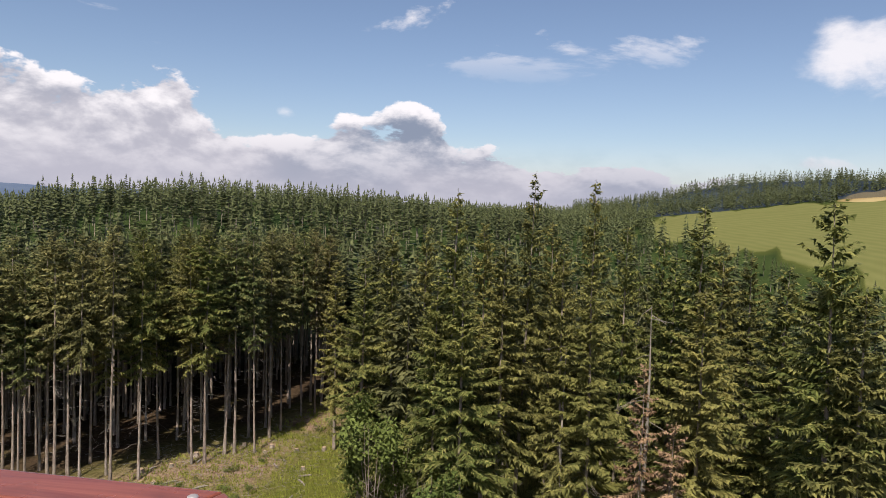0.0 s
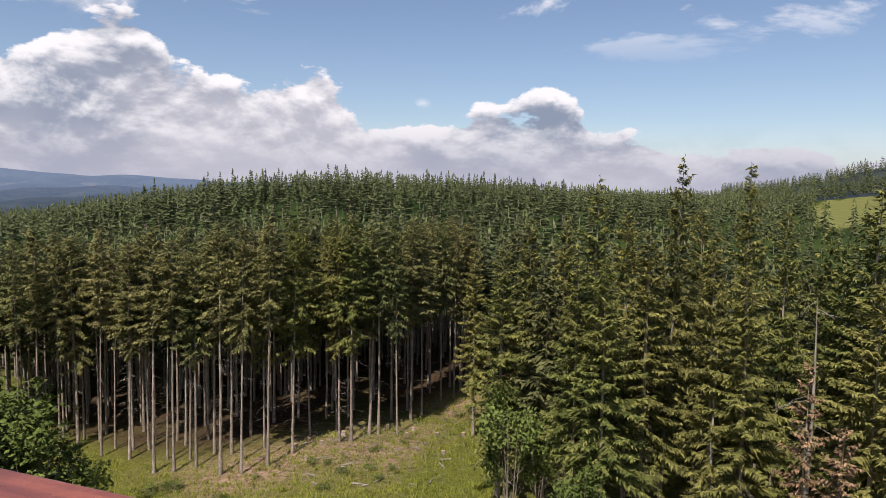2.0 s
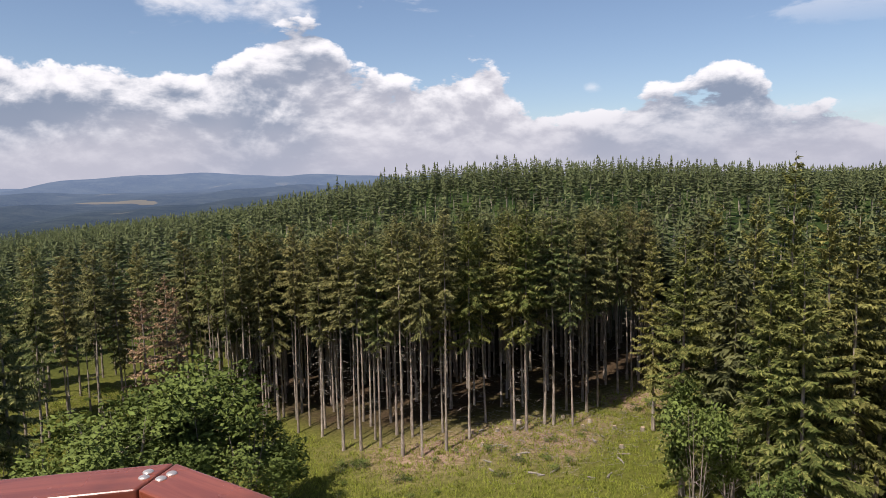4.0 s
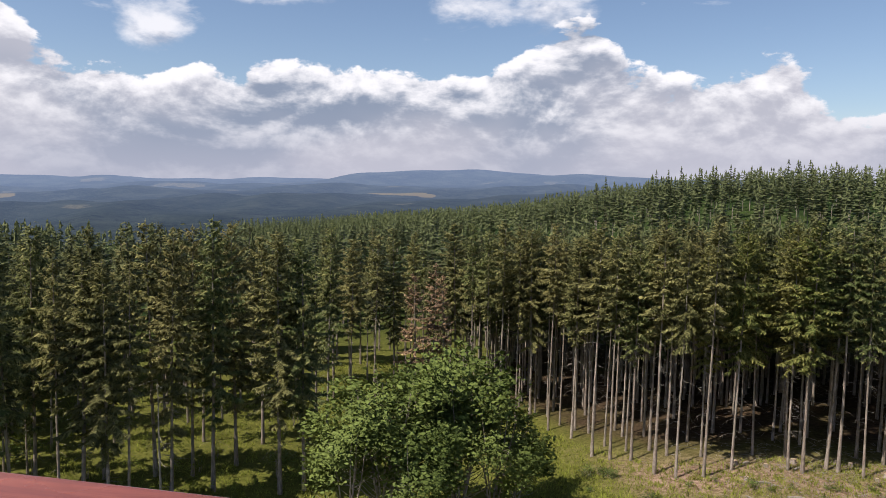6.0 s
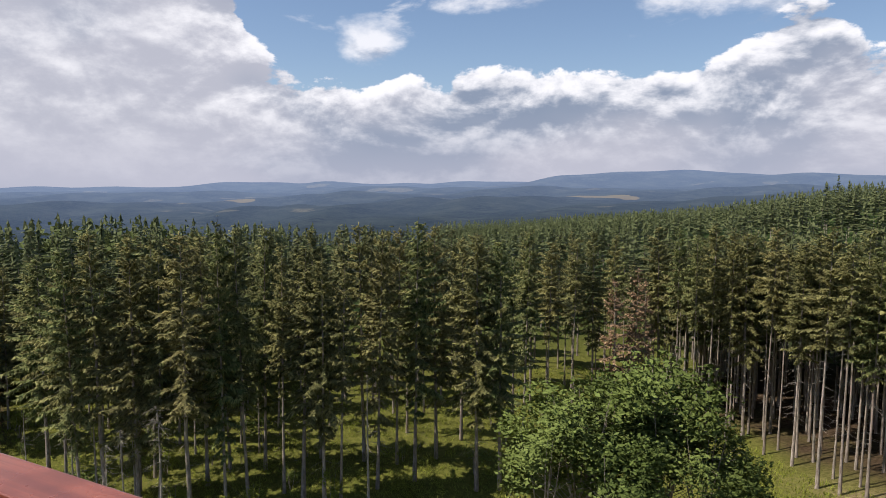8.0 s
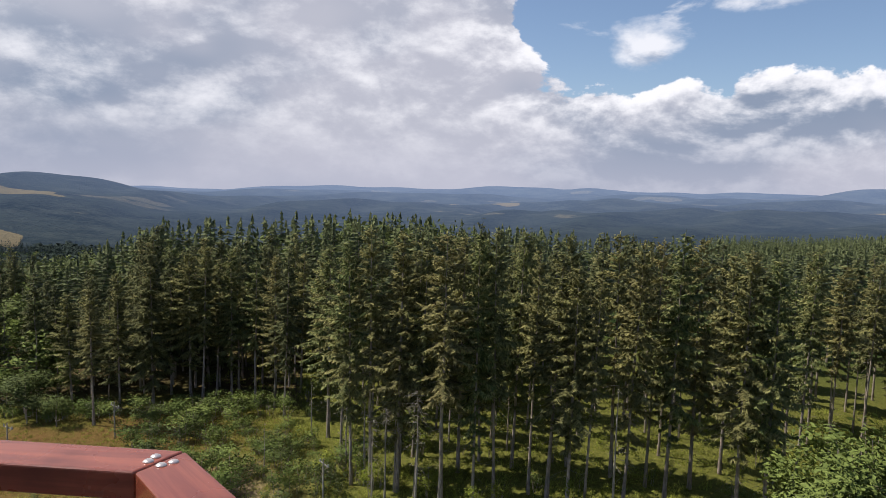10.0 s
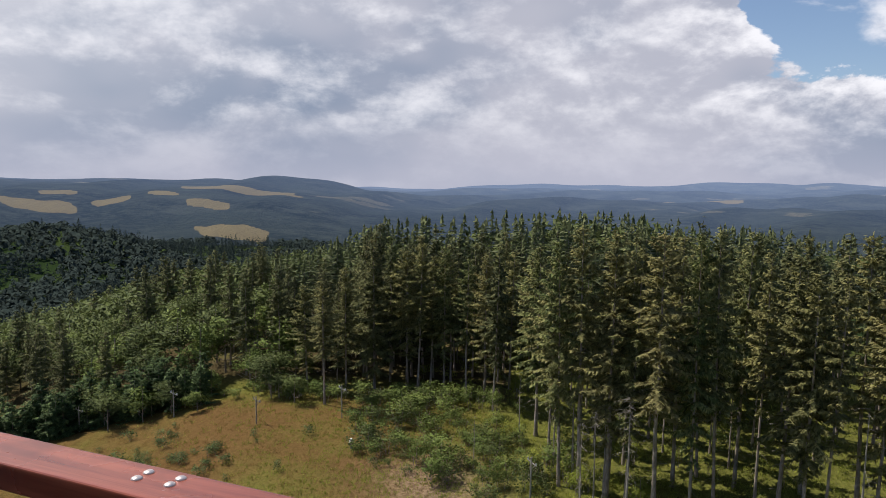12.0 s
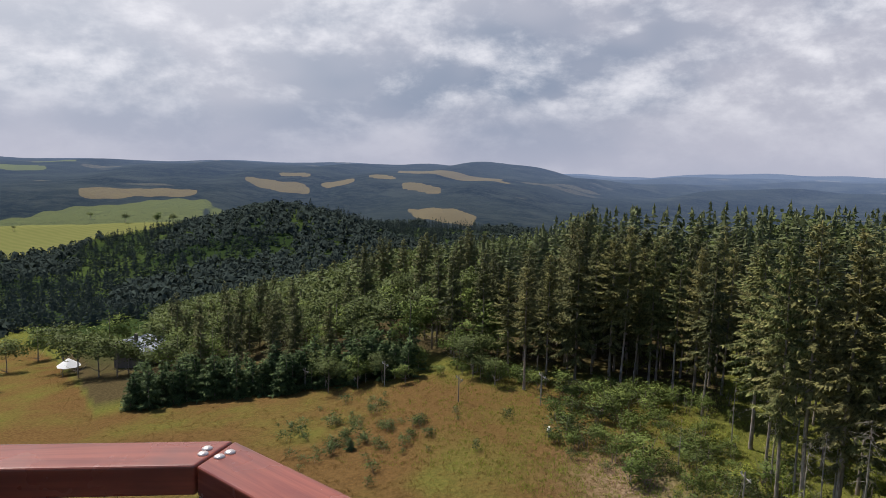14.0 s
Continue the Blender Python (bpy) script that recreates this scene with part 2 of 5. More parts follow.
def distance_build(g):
    """The far country; blue haze of the air is emitted, stronger with distance."""
    pos = g.n("ShaderNodeNewGeometry").outputs["Position"]
    far = g.noise(g.vmath("MULTIPLY", pos, (1.0, 1.0, 0.2)), 0.004, 6.0, 0.6)
    field = g.noise(g.vmath("ADD", pos, (900.0, 0.0, 0.0)), 0.0035, 3.0, 0.5)

    def attr(name):
        return g.n("ShaderNodeAttribute", attribute_name=name).outputs["Fac"]
    c = g.mix(g.ramp(far, 0.35, 0.65), (0.010, 0.016, 0.013), (0.026, 0.034, 0.027))
    c = g.mix(g.ramp(field, 0.64, 0.67, 0.0, 0.5), c, (0.16, 0.14, 0.085))
    crowns = g.noise(pos, 0.07, 4.0, 0.7)
    c = g.mix(g.ramp(crowns, 0.42, 0.62, 0.0, 0.65), c, (0.034, 0.042, 0.031))
    shine = g.noise(pos, 0.011, 4.0, 0.6)
    c = g.mix(g.ramp(shine, 0.45, 0.7, 0.0, 0.7), c, (0.046, 0.054, 0.042))
    c = g.mix(g.ramp(attr("hay"), 0.40, 0.60), c, (0.098, 0.112, 0.034))
    c = g.mix(g.ramp(attr("straw"), 0.40, 0.60), c, g.mix(far, (0.098, 0.080, 0.036), (0.165, 0.132, 0.062)))
    # haze put in as emission, bluish, brighter the farther off
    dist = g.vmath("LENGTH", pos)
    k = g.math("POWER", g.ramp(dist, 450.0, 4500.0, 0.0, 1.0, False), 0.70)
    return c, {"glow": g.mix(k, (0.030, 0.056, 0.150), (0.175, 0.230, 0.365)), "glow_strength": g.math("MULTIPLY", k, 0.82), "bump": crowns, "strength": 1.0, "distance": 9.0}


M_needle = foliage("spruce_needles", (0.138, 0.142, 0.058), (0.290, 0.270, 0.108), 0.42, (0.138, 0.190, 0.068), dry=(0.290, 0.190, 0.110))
# lit and shaded copies: sunshine and inner gloom are put into the colour
M_needle_lit = foliage("sunlit_spruce_needles", (0.138, 0.144, 0.050), (0.300, 0.278, 0.092), 0.40, (0.130, 0.172, 0.046), 1.0)
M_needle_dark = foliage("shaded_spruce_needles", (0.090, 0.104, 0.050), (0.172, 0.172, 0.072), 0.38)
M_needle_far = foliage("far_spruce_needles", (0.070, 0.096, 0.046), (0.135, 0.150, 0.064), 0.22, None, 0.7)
M_needle_b = foliage("young_spruce_needles", (0.050, 0.084, 0.034), (0.100, 0.140, 0.052), 0.25)
M_brown = foliage("dry_needles", (0.20, 0.125, 0.07), (0.34, 0.23, 0.14), 0.1)
M_leaf = foliage("leaves", (0.080, 0.116, 0.030), (0.158, 0.196, 0.052), 0.22, None, 0.7)
M_leaf_b = foliage("pale_leaves", (0.068, 0.086, 0.030), (0.128, 0.158, 0.050), 0.22, (0.082, 0.104, 0.038), 0.5)
M_grass = foliage("grass", (0.145, 0.190, 0.028), (0.27, 0.29, 0.052), 0.35, None, 0.6)
M_straw = foliage("dry_grass", (0.125, 0.076, 0.022), (0.22, 0.14, 0.042), 0.2, None, 0.5)
M_bark = bark("spruce_bark", (0.16, 0.12, 0.095), (0.46, 0.39, 0.33))
M_deadwood = bark("weathered_deadwood", (0.19, 0.16, 0.135), (0.38, 0.335, 0.29))
M_ground = material("meadow_ground", ground_build, rough=1.0, spec=0.0)
M_far = material("hazed_far_country", distance_build, rough=1.0, spec=0.0)


# ---- helpers for things ----
def part(name, data, mat, parent, label=""):
    """A mesh as one part under a thing or a part."""
    if isinstance(data, bmesh.types.BMesh):
        me = bpy.data.meshes.new(name)
        data.to_mesh(me)
        data.free()
    else:
        me = data
    if mat is not None and not me.materials:
        me.materials.append(mat)
    ob = new(name, me)
    ob.parent = parent
    if label:
        ob["label"] = label
    return ob


def outward(v, mid=None, up=0.5, loose=0.30, seed=3):
    """Turns loose triangles to face away from the trunk (or from a middle height) and gives normals that follow the crown's form."""
    q = np.random.default_rng(seed)
    tri = v.reshape(-1, 3, 3).copy()
    c = tri.mean(1)
    d = c.copy()
    if mid is None:
        d[:, 2] = 0
        d /= np.linalg.norm(d, axis=1)[:, None] + 0.15
        d[:, 2] = up
    else:
        d[:, 2] -= mid
        d /= np.linalg.norm(d, axis=1)[:, None] + 0.15
        d[:, 2] += 0.15
    d += q.normal(0, loose, d.shape)
    d /= np.linalg.norm(d, axis=1)[:, None]
    flip = (np.cross(tri[:, 1] - tri[:, 0], tri[:, 2] - tri[:, 0]) * d).sum(1) < 0
    tri[flip] = tri[flip][:, ::-1]
    v = tri.reshape(-1, 3)
    return v, np.arange(len(v)).reshape(-1, 3), np.repeat(d, 3, axis=0)


def mesh_of(name, verts, faces, mat, smooth=False):
    """A mesh from arrays of corners and of triangles or quads."""
    v = np.asarray(verts, dtype=np.float32)
    f = np.asarray(faces, dtype=np.int32)
    me = bpy.data.meshes.new(name)
    k = f.shape[1]
    me.vertices.add(len(v))
    me.vertices.foreach_set("co", v.ravel())
    me.loops.add(f.size)
    me.loops.foreach_set("vertex_index", f.ravel())
    me.polygons.add(len(f))
    me.polygons.foreach_set("loop_start", np.arange(0, f.size, k, dtype=np.int32))
    me.update(calc_edges=True)
    if smooth:
        me.polygons.foreach_set("use_smooth", np.ones(len(f), dtype=bool))
    me.validate()
    if mat is not None:
        me.materials.append(mat)
    return me


def leaf_mesh(name, v, f, n, mat):
    """A mesh of loose leaves with normals of their own."""
    me = mesh_of(name, v, f, mat, True)
    me.attributes.new("custom_normal", "FLOAT_VECTOR", "POINT").data.foreach_set("vector", np.asarray(n, dtype=np.float32).ravel())
    return me


class Build:
    """Collects triangles."""

    def __init__(self):
        self.v, self.f, self.n = [], [], 0

    def add(self, verts, faces):
        verts = np.asarray(verts, float).reshape(-1, 3)
        self.v.append(verts)
        self.f.append(np.asarray(faces, int).reshape(-1, 3) + self.n)
        self.n += len(verts)

    def tube(self, pts, radii, sides=6):
        """A tapering tube along the points."""
        pts = np.asarray(pts, float)
        rings = []
        for i, p in enumerate(pts):
            d = pts[min(i + 1, len(pts) - 1)] - pts[max(i - 1, 0)]
            d = d / (np.linalg.norm(d) + 1e-9)
            a = np.cross(d, (0.0, 0.0, 1.0) if abs(d[2]) < 0.9 else (1.0, 0.0, 0.0))
            a /= np.linalg.norm(a)
            b = np.cross(d, a)
            w = np.arange(sides) * 2 * math.pi / sides
            rings.append(p + radii[i] * (np.cos(w)[:, None] * a + np.sin(w)[:, None] * b))
        f = []
        for i in range(len(pts) - 1):
            for j in range(sides):
                k = (j + 1) % sides
                a, b, c, d = i * sides + j, i * sides + k, (i + 1) * sides + k, (i + 1) * sides + j
                f += [(a, b, c), (a, c, d)]
        self.add(np.concatenate(rings), f)

    def arrays(self):
        return np.concatenate(self.v), np.concatenate(self.f)

    def mesh(self, name, mat, smooth=False):
        return mesh_of(name, *self.arrays(), mat, smooth)


def stack(name, arrays, places, mat, smooth=False):
    """One mesh out of many copies: arrays is a list of (verts, tris); places rows of (kind, x, y, z, scale_xy, scale_z, turn)."""
    vs, fs, ns, n = [], [], [], 0
    for k, x, y, z, s, sz, turn in places:
        v, f, *rest = arrays[int(k)]
        c, q = math.cos(turn), math.sin(turn)
        w = np.empty_like(v)
        w[:, 0] = (v[:, 0] * c - v[:, 1] * q) * s + x
        w[:, 1] = (v[:, 0] * q + v[:, 1] * c) * s + y
        w[:, 2] = v[:, 2] * sz + z
        vs.append(w)
        fs.append(f + n)
        n += len(v)
        if rest:
            m = rest[0]
            ns.append(np.stack([m[:, 0] * c - m[:, 1] * q, m[:, 0] * q + m[:, 1] * c, m[:, 2]], -1))
    if ns:
        return leaf_mesh(name, np.concatenate(vs), np.concatenate(fs), np.concatenate(ns), mat)
    return mesh_of(name, np.concatenate(vs), np.concatenate(fs), mat, smooth)


def polar(x, y):
    return math.degrees(math.atan2(-x, y)), math.hypot(x, y)


# ---- the ground ----
def soft(v, w):
    """Zero below, v above, with a soft knee of width w."""
    return np.where(v / w > 30, v, w * np.log1p(np.exp(np.clip(v / w, -30, 30))))


def bump_at(az, r, az0, r0, waz, wr):
    d = (az - az0 + 180) % 360 - 180
    return np.exp(-(d / waz) ** 2 - ((r - r0) / wr) ** 2)


def ground_z(x, y):
    x, y = np.asarray(x, float), np.asarray(y, float)
    r = np.hypot(x, y)
    az = np.degrees(np.arctan2(-x, y))
    u = r * np.cos(np.radians(az - 165))
    side = 1 / (1 + np.exp(-((az + 360) % 360 - 108) / 4)) * (((az + 360) % 360) < 260)
    s = np.minimum(soft(u - 35, 8.0), 100 + 900 * side)
    z = -(0.11 * s + 0.0004 * s * s)
    z = -78 * (1 - np.exp(z / 78))                                   # the valley floor
    z = z + side * (soft(r - 480, 120) * 0.055 - soft(r - 2350, 150) * 0.085 + soft(r - 2900, 150) * 0.018)     # far side of the valley and its crest
    z = z - (1 - side) * np.where(az > 40, 1 / (1 + np.exp(-(az - 58) / 5)), 0) * 55 * (1 - np.exp(-soft(r - 190, 40) / 260))
    z = z + (1 - side) * np.where(az > 40, 1 / (1 + np.exp(-(az - 58) / 5)), 0) * soft(r - 1200, 200) * 0.0165
    z = z + 27 * bump_at(az, r, 20, 620, 24, 330)                      # wooded hill
    z = z - 6.5 * bump_at(az, r, 26, 190, 26, 80)                      # dip behind the forest's edge
    z = z + 12 * bump_at(az, r, 3, 1500, 14, 700)
    z = z - 26 * bump_at(az, r, -28, 210, 22, 90)                     # hollow before the hayfield
    z = z + 67 * bump_at(az, r, -38, 1050, 22, 560) + 13 * bump_at(az, r, -36, 1150, 22, 150) + 31 * bump_at(az, r, -23, 1180, 9, 160) + 22 * bump_at(az, r, -11, 1500, 7, 300)                    # ridge with the hayfield
    z = z + 7 * bump_at(az, r, 92, 185, 16, 60) + 11 * bump_at(az, r, 119, 190, 12, 75)                        # wooded knoll
    z = z + 42 * bump_at(az, r, 135, 640, 9, 150) + 14 * bump_at(az, r, 152, 1150, 14, 320) + 16 * bump_at(az, r, 124, 1500, 9, 350) - 16 * bump_at(az, r, 131, 1250, 8, 260) + 30 * bump_at(az, r, 117, 2450, 7, 350) - 15 * bump_at(az, r, 138, 2500, 14, 400)   # wooded spur and the hills behind
    z = z + 70 * bump_at(az, r, 44, 4300, 15, 500) + 45 * bump_at(az, r, 25, 4500, 9, 600)   # tableland
    z = z + 20 / (1 + np.exp((az - 57) / 0.5)) / (1 + np.exp((37 - az) / 2)) * bump_at(az, r, 47, 4300, 40, 500) + 38 * bump_at(az, r, 77, 4400, 9, 400)
    z = z - 30 * bump_at(az, r, 45, 1400, 14, 900)
    n = np.sin(x * 0.11 + 1.3 * np.sin(y * 0.07)) * np.cos(y * 0.09 + np.sin(x * 0.05))
    z = z + 0.35 * n * np.clip((r - 8) / 40, 0, 1) * np.clip(r / 150, 0.5, 1)
    far = np.clip((r - 700) / 1500, 0, 1)
    z = z + far * (10 * np.sin(az * 0.40 + r * 0.0040) * np.cos(r * 0.0031 + az * 0.22) + 3 * np.sin(az * 1.3 + r * 0.007))
    east = np.clip((r - 1300) / 900, 0, 1) * (1 - side)
    z = z + east * 20 * np.sin(r * 0.0062 + 1.7 * np.sin(az * 0.13)) * np.sin(az * 0.19 + r * 0.0011)
    return z


# fields: bearing, distance, half width in degrees, half depth, kind
FIELDS = [(-30, 560, 14, 220, 9, "hay"), (-36.5, 905, 7.2, 95, -6, "straw"), (148.2, 880, 8.5, 125, -15, "hay"), (145.8, 1165, 4.0, 70, -8, "straw"), (135.2, 1446, 2.4, 75, 18, "straw"),
          (130.3, 1500, 1.3, 55, -20, "straw"), (134.0, 1662, 1.2, 50, 10, "straw"), (126.7, 1580, 1.1, 45, 10, "straw"), (120.8, 1846, 4.8, 120, 20, "straw"), (121.4, 1010, 2.9, 80, 14, "straw"),
          (123.4, 1400, 1.8, 60, 25, "straw"), (153.7, 1822, 2.0, 80, 8, "hay"), (151.2, 2080, 1.4, 50, 0, "hay"), (84, 2900, 3.0, 110, 20, "straw"), (52, 2500, 2.5, 90, 25, "straw")]


def cover_of(az, r):
    """Shares of hay, straw, wood, dry grass, soil and the darkened needle floor."""
    hay, straw = np.zeros_like(r), np.zeros_like(r)
    for a, d, wa, wd, slant, kind in FIELDS:
        e = ((az - a) / wa) ** 4 + ((r - d - slant * (az - a)) / wd) ** 4 + 0.3 * np.sin(az * 1.1 + r * 0.01) + 0.35 * np.sin(az * 3.1 + 1.7) * np.cos(r * 0.023)
        k = np.clip((1.05 - e) * 1.1 + 0.5, 0, 1)
        if kind == "hay":
            hay = np.maximum(hay, k)
        else:
            straw = np.maximum(straw, k)
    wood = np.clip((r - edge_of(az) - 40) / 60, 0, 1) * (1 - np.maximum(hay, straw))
    floor = np.clip((r - edge_of(az) - 3) / 8, 0, 1) * np.clip((r < 200) * 1.0, 0, 1) * np.where((az > 5) & (az < 43), 1.0, np.where((az > 98) & (az < 151), 0.85, 0.12))
    dry = np.clip((az - 96) / 14, 0, 1) * np.clip((176 - az) / 14, 0, 1) * np.clip((260 - r) / 60, 0, 1) * np.clip((edge_of(az) + 4 - r) / 6, 0, 1)
    dirt = np.clip(1.2 * np.exp(-((az - 13) / 7) ** 2 - ((r - edge_of(az) + 4) / 8) ** 2) + 1.1 * np.exp(-((az - 27) / 7) ** 2 - ((r - edge_of(az) + 1) / 5.5) ** 2) + 0.6 * np.exp(-((az - 104) / 5) ** 2 - ((r - 66) / 8) ** 2), 0, 1)
    return hay, straw, wood, dry, dirt, floor


EDGE_AZ = (-180, -60, -45, 4, 8, 11, 15, 20, 25, 30, 36, 40, 46, 50, 56, 60, 64, 80, 92, 97, 101, 106, 113, 122, 133, 143, 149, 154, 166, 180)
EDGE_R = (60, 60, 40, 44, 96, 93, 80, 78, 74, 73, 80, 92, 96, 94, 82, 70, 67, 62, 64, 78, 92, 94, 96, 102, 106, 112, 108, 260, 400, 60)


def edge_of(az):
    """Distance of the forest's edge at a bearing."""
    return np.interp((np.asarray(az, float) + 180) % 360 - 180, EDGE_AZ, EDGE_R)


def sheet(name, radii, azs, mat, sink, label, category):
    """A round sheet of land between the first and the last radius."""
    A, R = np.meshgrid(azs, radii)
    X, Y = -np.sin(np.radians(A)) * R, np.cos(np.radians(A)) * R
    Z = ground_z(X, Y) - (sink * np.clip((R - 862) / 60, 0, 1) if sink else 4 * np.clip((872 - R) / 16, 0, 1))
    cov = cover_of((A + 180) % 360 - 180, R)
    n = len(azs)
    v = np.stack([X, Y, Z], -1).reshape(-1, 3)
    i, j = np.meshgrid(np.arange(len(radii) - 1), np.arange(n), indexing="ij")
    k = (j + 1) % n
    f = np.stack([i * n + j, (i + 1) * n + j, (i + 1) * n + k, i * n + k], -1).reshape(-1, 4)[:, ::-1]
    me = mesh_of(name, v, f, mat, True)
    for key, data in zip(("hay", "straw", "wood", "dry", "soil", "litter"), cov):
        me.attributes.new(key, "FLOAT", "POINT").data.foreach_set("value", data.reshape(-1).astype(np.float32))
    tagged(new(name, me), label, category, kind="structure")


def make_ground():
    azs = np.concatenate([np.arange(-48, 100, 0.75), np.arange(100, 168, 0.4), np.arange(168, 312, 4.0)])
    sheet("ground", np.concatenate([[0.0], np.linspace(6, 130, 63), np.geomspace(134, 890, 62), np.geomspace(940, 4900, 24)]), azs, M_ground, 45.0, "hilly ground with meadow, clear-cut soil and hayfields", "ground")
    sheet("backdrop", np.concatenate([np.geomspace(852, 2900, 92), np.geomspace(2960, 4850, 22)]), azs, M_far, 0.0, "far hills with woods and straw-coloured fields, blue haze painted as glow", "distance")


make_ground()


# ---- the look-out gallery ----
def wood_build(dark, light, along):
    def build(g):
        co = g.n("ShaderNodeTexCoord").outputs["Object"]
        p = g.vmath("MULTIPLY", co, along)
        n = g.noise(p, 30.0, 6.0, 0.65, 0.6)
        wear = g.noise(co, 5.0, 4.0, 0.6)
        rnd = g.n("ShaderNodeObjectInfo").outputs["Random"]
        c = g.mix(g.ramp(n, 0.3, 0.7), dark, light)
        c = g.mix(g.ramp(wear, 0.5, 0.75, 0.0, 0.55), c, tuple(v * 0.45 for v in dark))
        stain = g.noise(co, 2.3, 3.0, 0.5)
        c = g.mix(g.ramp(stain, 0.66, 0.70, 0.0, 0.75), c, tuple(v * 0.3 + 0.02 for v in dark))
        c = g.mix(g.math("MULTIPLY", rnd, 0.25), c, dark)
        return c, {"bump": n, "strength": 0.15, "distance": 0.002, "rough": g.ramp(wear, 0.3, 0.7, 0.17, 0.34)}
    return build


def steel_build(g):
    co = g.n("ShaderNodeTexCoord").outputs["Object"]
    n = g.noise(co, 60.0, 3.0, 0.6)
    m = g.noise(co, 9.0, 4.0, 0.6)
    c = g.mix(g.ramp(n, 0.35, 0.65), (0.30, 0.32, 0.35), (0.44, 0.46, 0.49))
    c = g.mix(g.ramp(m, 0.5, 0.7, 0.0, 0.5), c, (0.24, 0.25, 0.27))
    return c, {"rough": g.ramp(m, 0.3, 0.7, 0.38, 0.6)}


M_rail = material("varnished_red_wood", wood_build((0.150, 0.036, 0.020), (0.315, 0.088, 0.045), (0.05, 1.0, 1.0)), spec=0.8)
M_slat = material("dark_brown_boards", wood_build((0.065, 0.022, 0.014), (0.12, 0.045, 0.028), (1.0, 1.0, 0.06)), spec=0.4)
M_steel = material("galvanised_steel", steel_build, metal=0.7)
M_bolt = material("bright_bolt", lambda g: (g.mix(g.noise(g.n("ShaderNodeTexCoord").outputs["Object"], 40.0), (0.62, 0.53, 0.48), (0.78, 0.70, 0.64)), {}), rough=0.32, metal=0.7)

APO, TURN, RAIL_Z = 1.374, -7.75, 29.5          # apothem of the octagon, bearing of its first side, top of the handrail
RAIL_W, RAIL_T = 0.10, 0.052


def corner(apo, k):
    """Corner between the sides k - 1 and k of an octagon."""
    x, y = bearing(TURN + 45 * k - 22.5, apo / math.cos(math.radians(22.5)))
    if (k + 3) % 8 - 3 in (-2, -1, 0, 1, 2):          # two opposite sides are longer than the others
        x, y = x + 0.027, y + 0.200
    return x, y


def side(apo, k):
    """Middle and length of a side."""
    a, b = corner(apo, k), corner(apo, k + 1)
    return (a[0] + b[0]) / 2, (a[1] + b[1]) / 2, math.hypot(b[0] - a[0], b[1] - a[1])


def prism(bm, outline, z0, z1):
    """A flat body between two heights over an outline."""
    low = [bm.verts.new((x, y, z0)) for x, y in outline]
    high = [bm.verts.new((x, y, z1)) for x, y in outline]
    bm.faces.new(low[::-1])
    bm.faces.new(high)
    n = len(outline)
    for i in range(n):
        bm.faces.new((low[i], low[(i + 1) % n], high[(i + 1) % n], high[i]))


def box(bm, cx, cy, cz, sx, sy, sz, turn=0.0):
    m = pose(cx, cy, cz, 0, 0, turn) @ Matrix.Diagonal((sx, sy, sz, 1))
    return bmesh.ops.create_cube(bm, size=1.0, matrix=m)["verts"]


def bevel_all(bm, w, segments=2):
    bmesh.ops.bevel(bm, geom=[e for e in bm.edges if e.calc_face_angle(0) > 0.5], offset=w, segments=segments, affect="EDGES", profile=0.6)


def shade(ob):
    for p in ob.data.polygons:
        p.use_smooth = p.area < 0.0015
    return ob


def bolt_mesh():
    bm = bmesh.new()
    bmesh.ops.create_uvsphere(bm, u_segments=14, v_segments=8, radius=0.0098)
    for v in bm.verts:
        v.co.z = max(v.co.z, 0) * 0.48
    bmesh.ops.remove_doubles(bm, verts=bm.verts, dist=0.0003)
    me = bpy.data.meshes.new("bolt")
    bm.to_mesh(me)
    bm.free()
    for p in me.polygons:
        p.use_smooth = True
    me.materials.append(M_bolt)
    return me


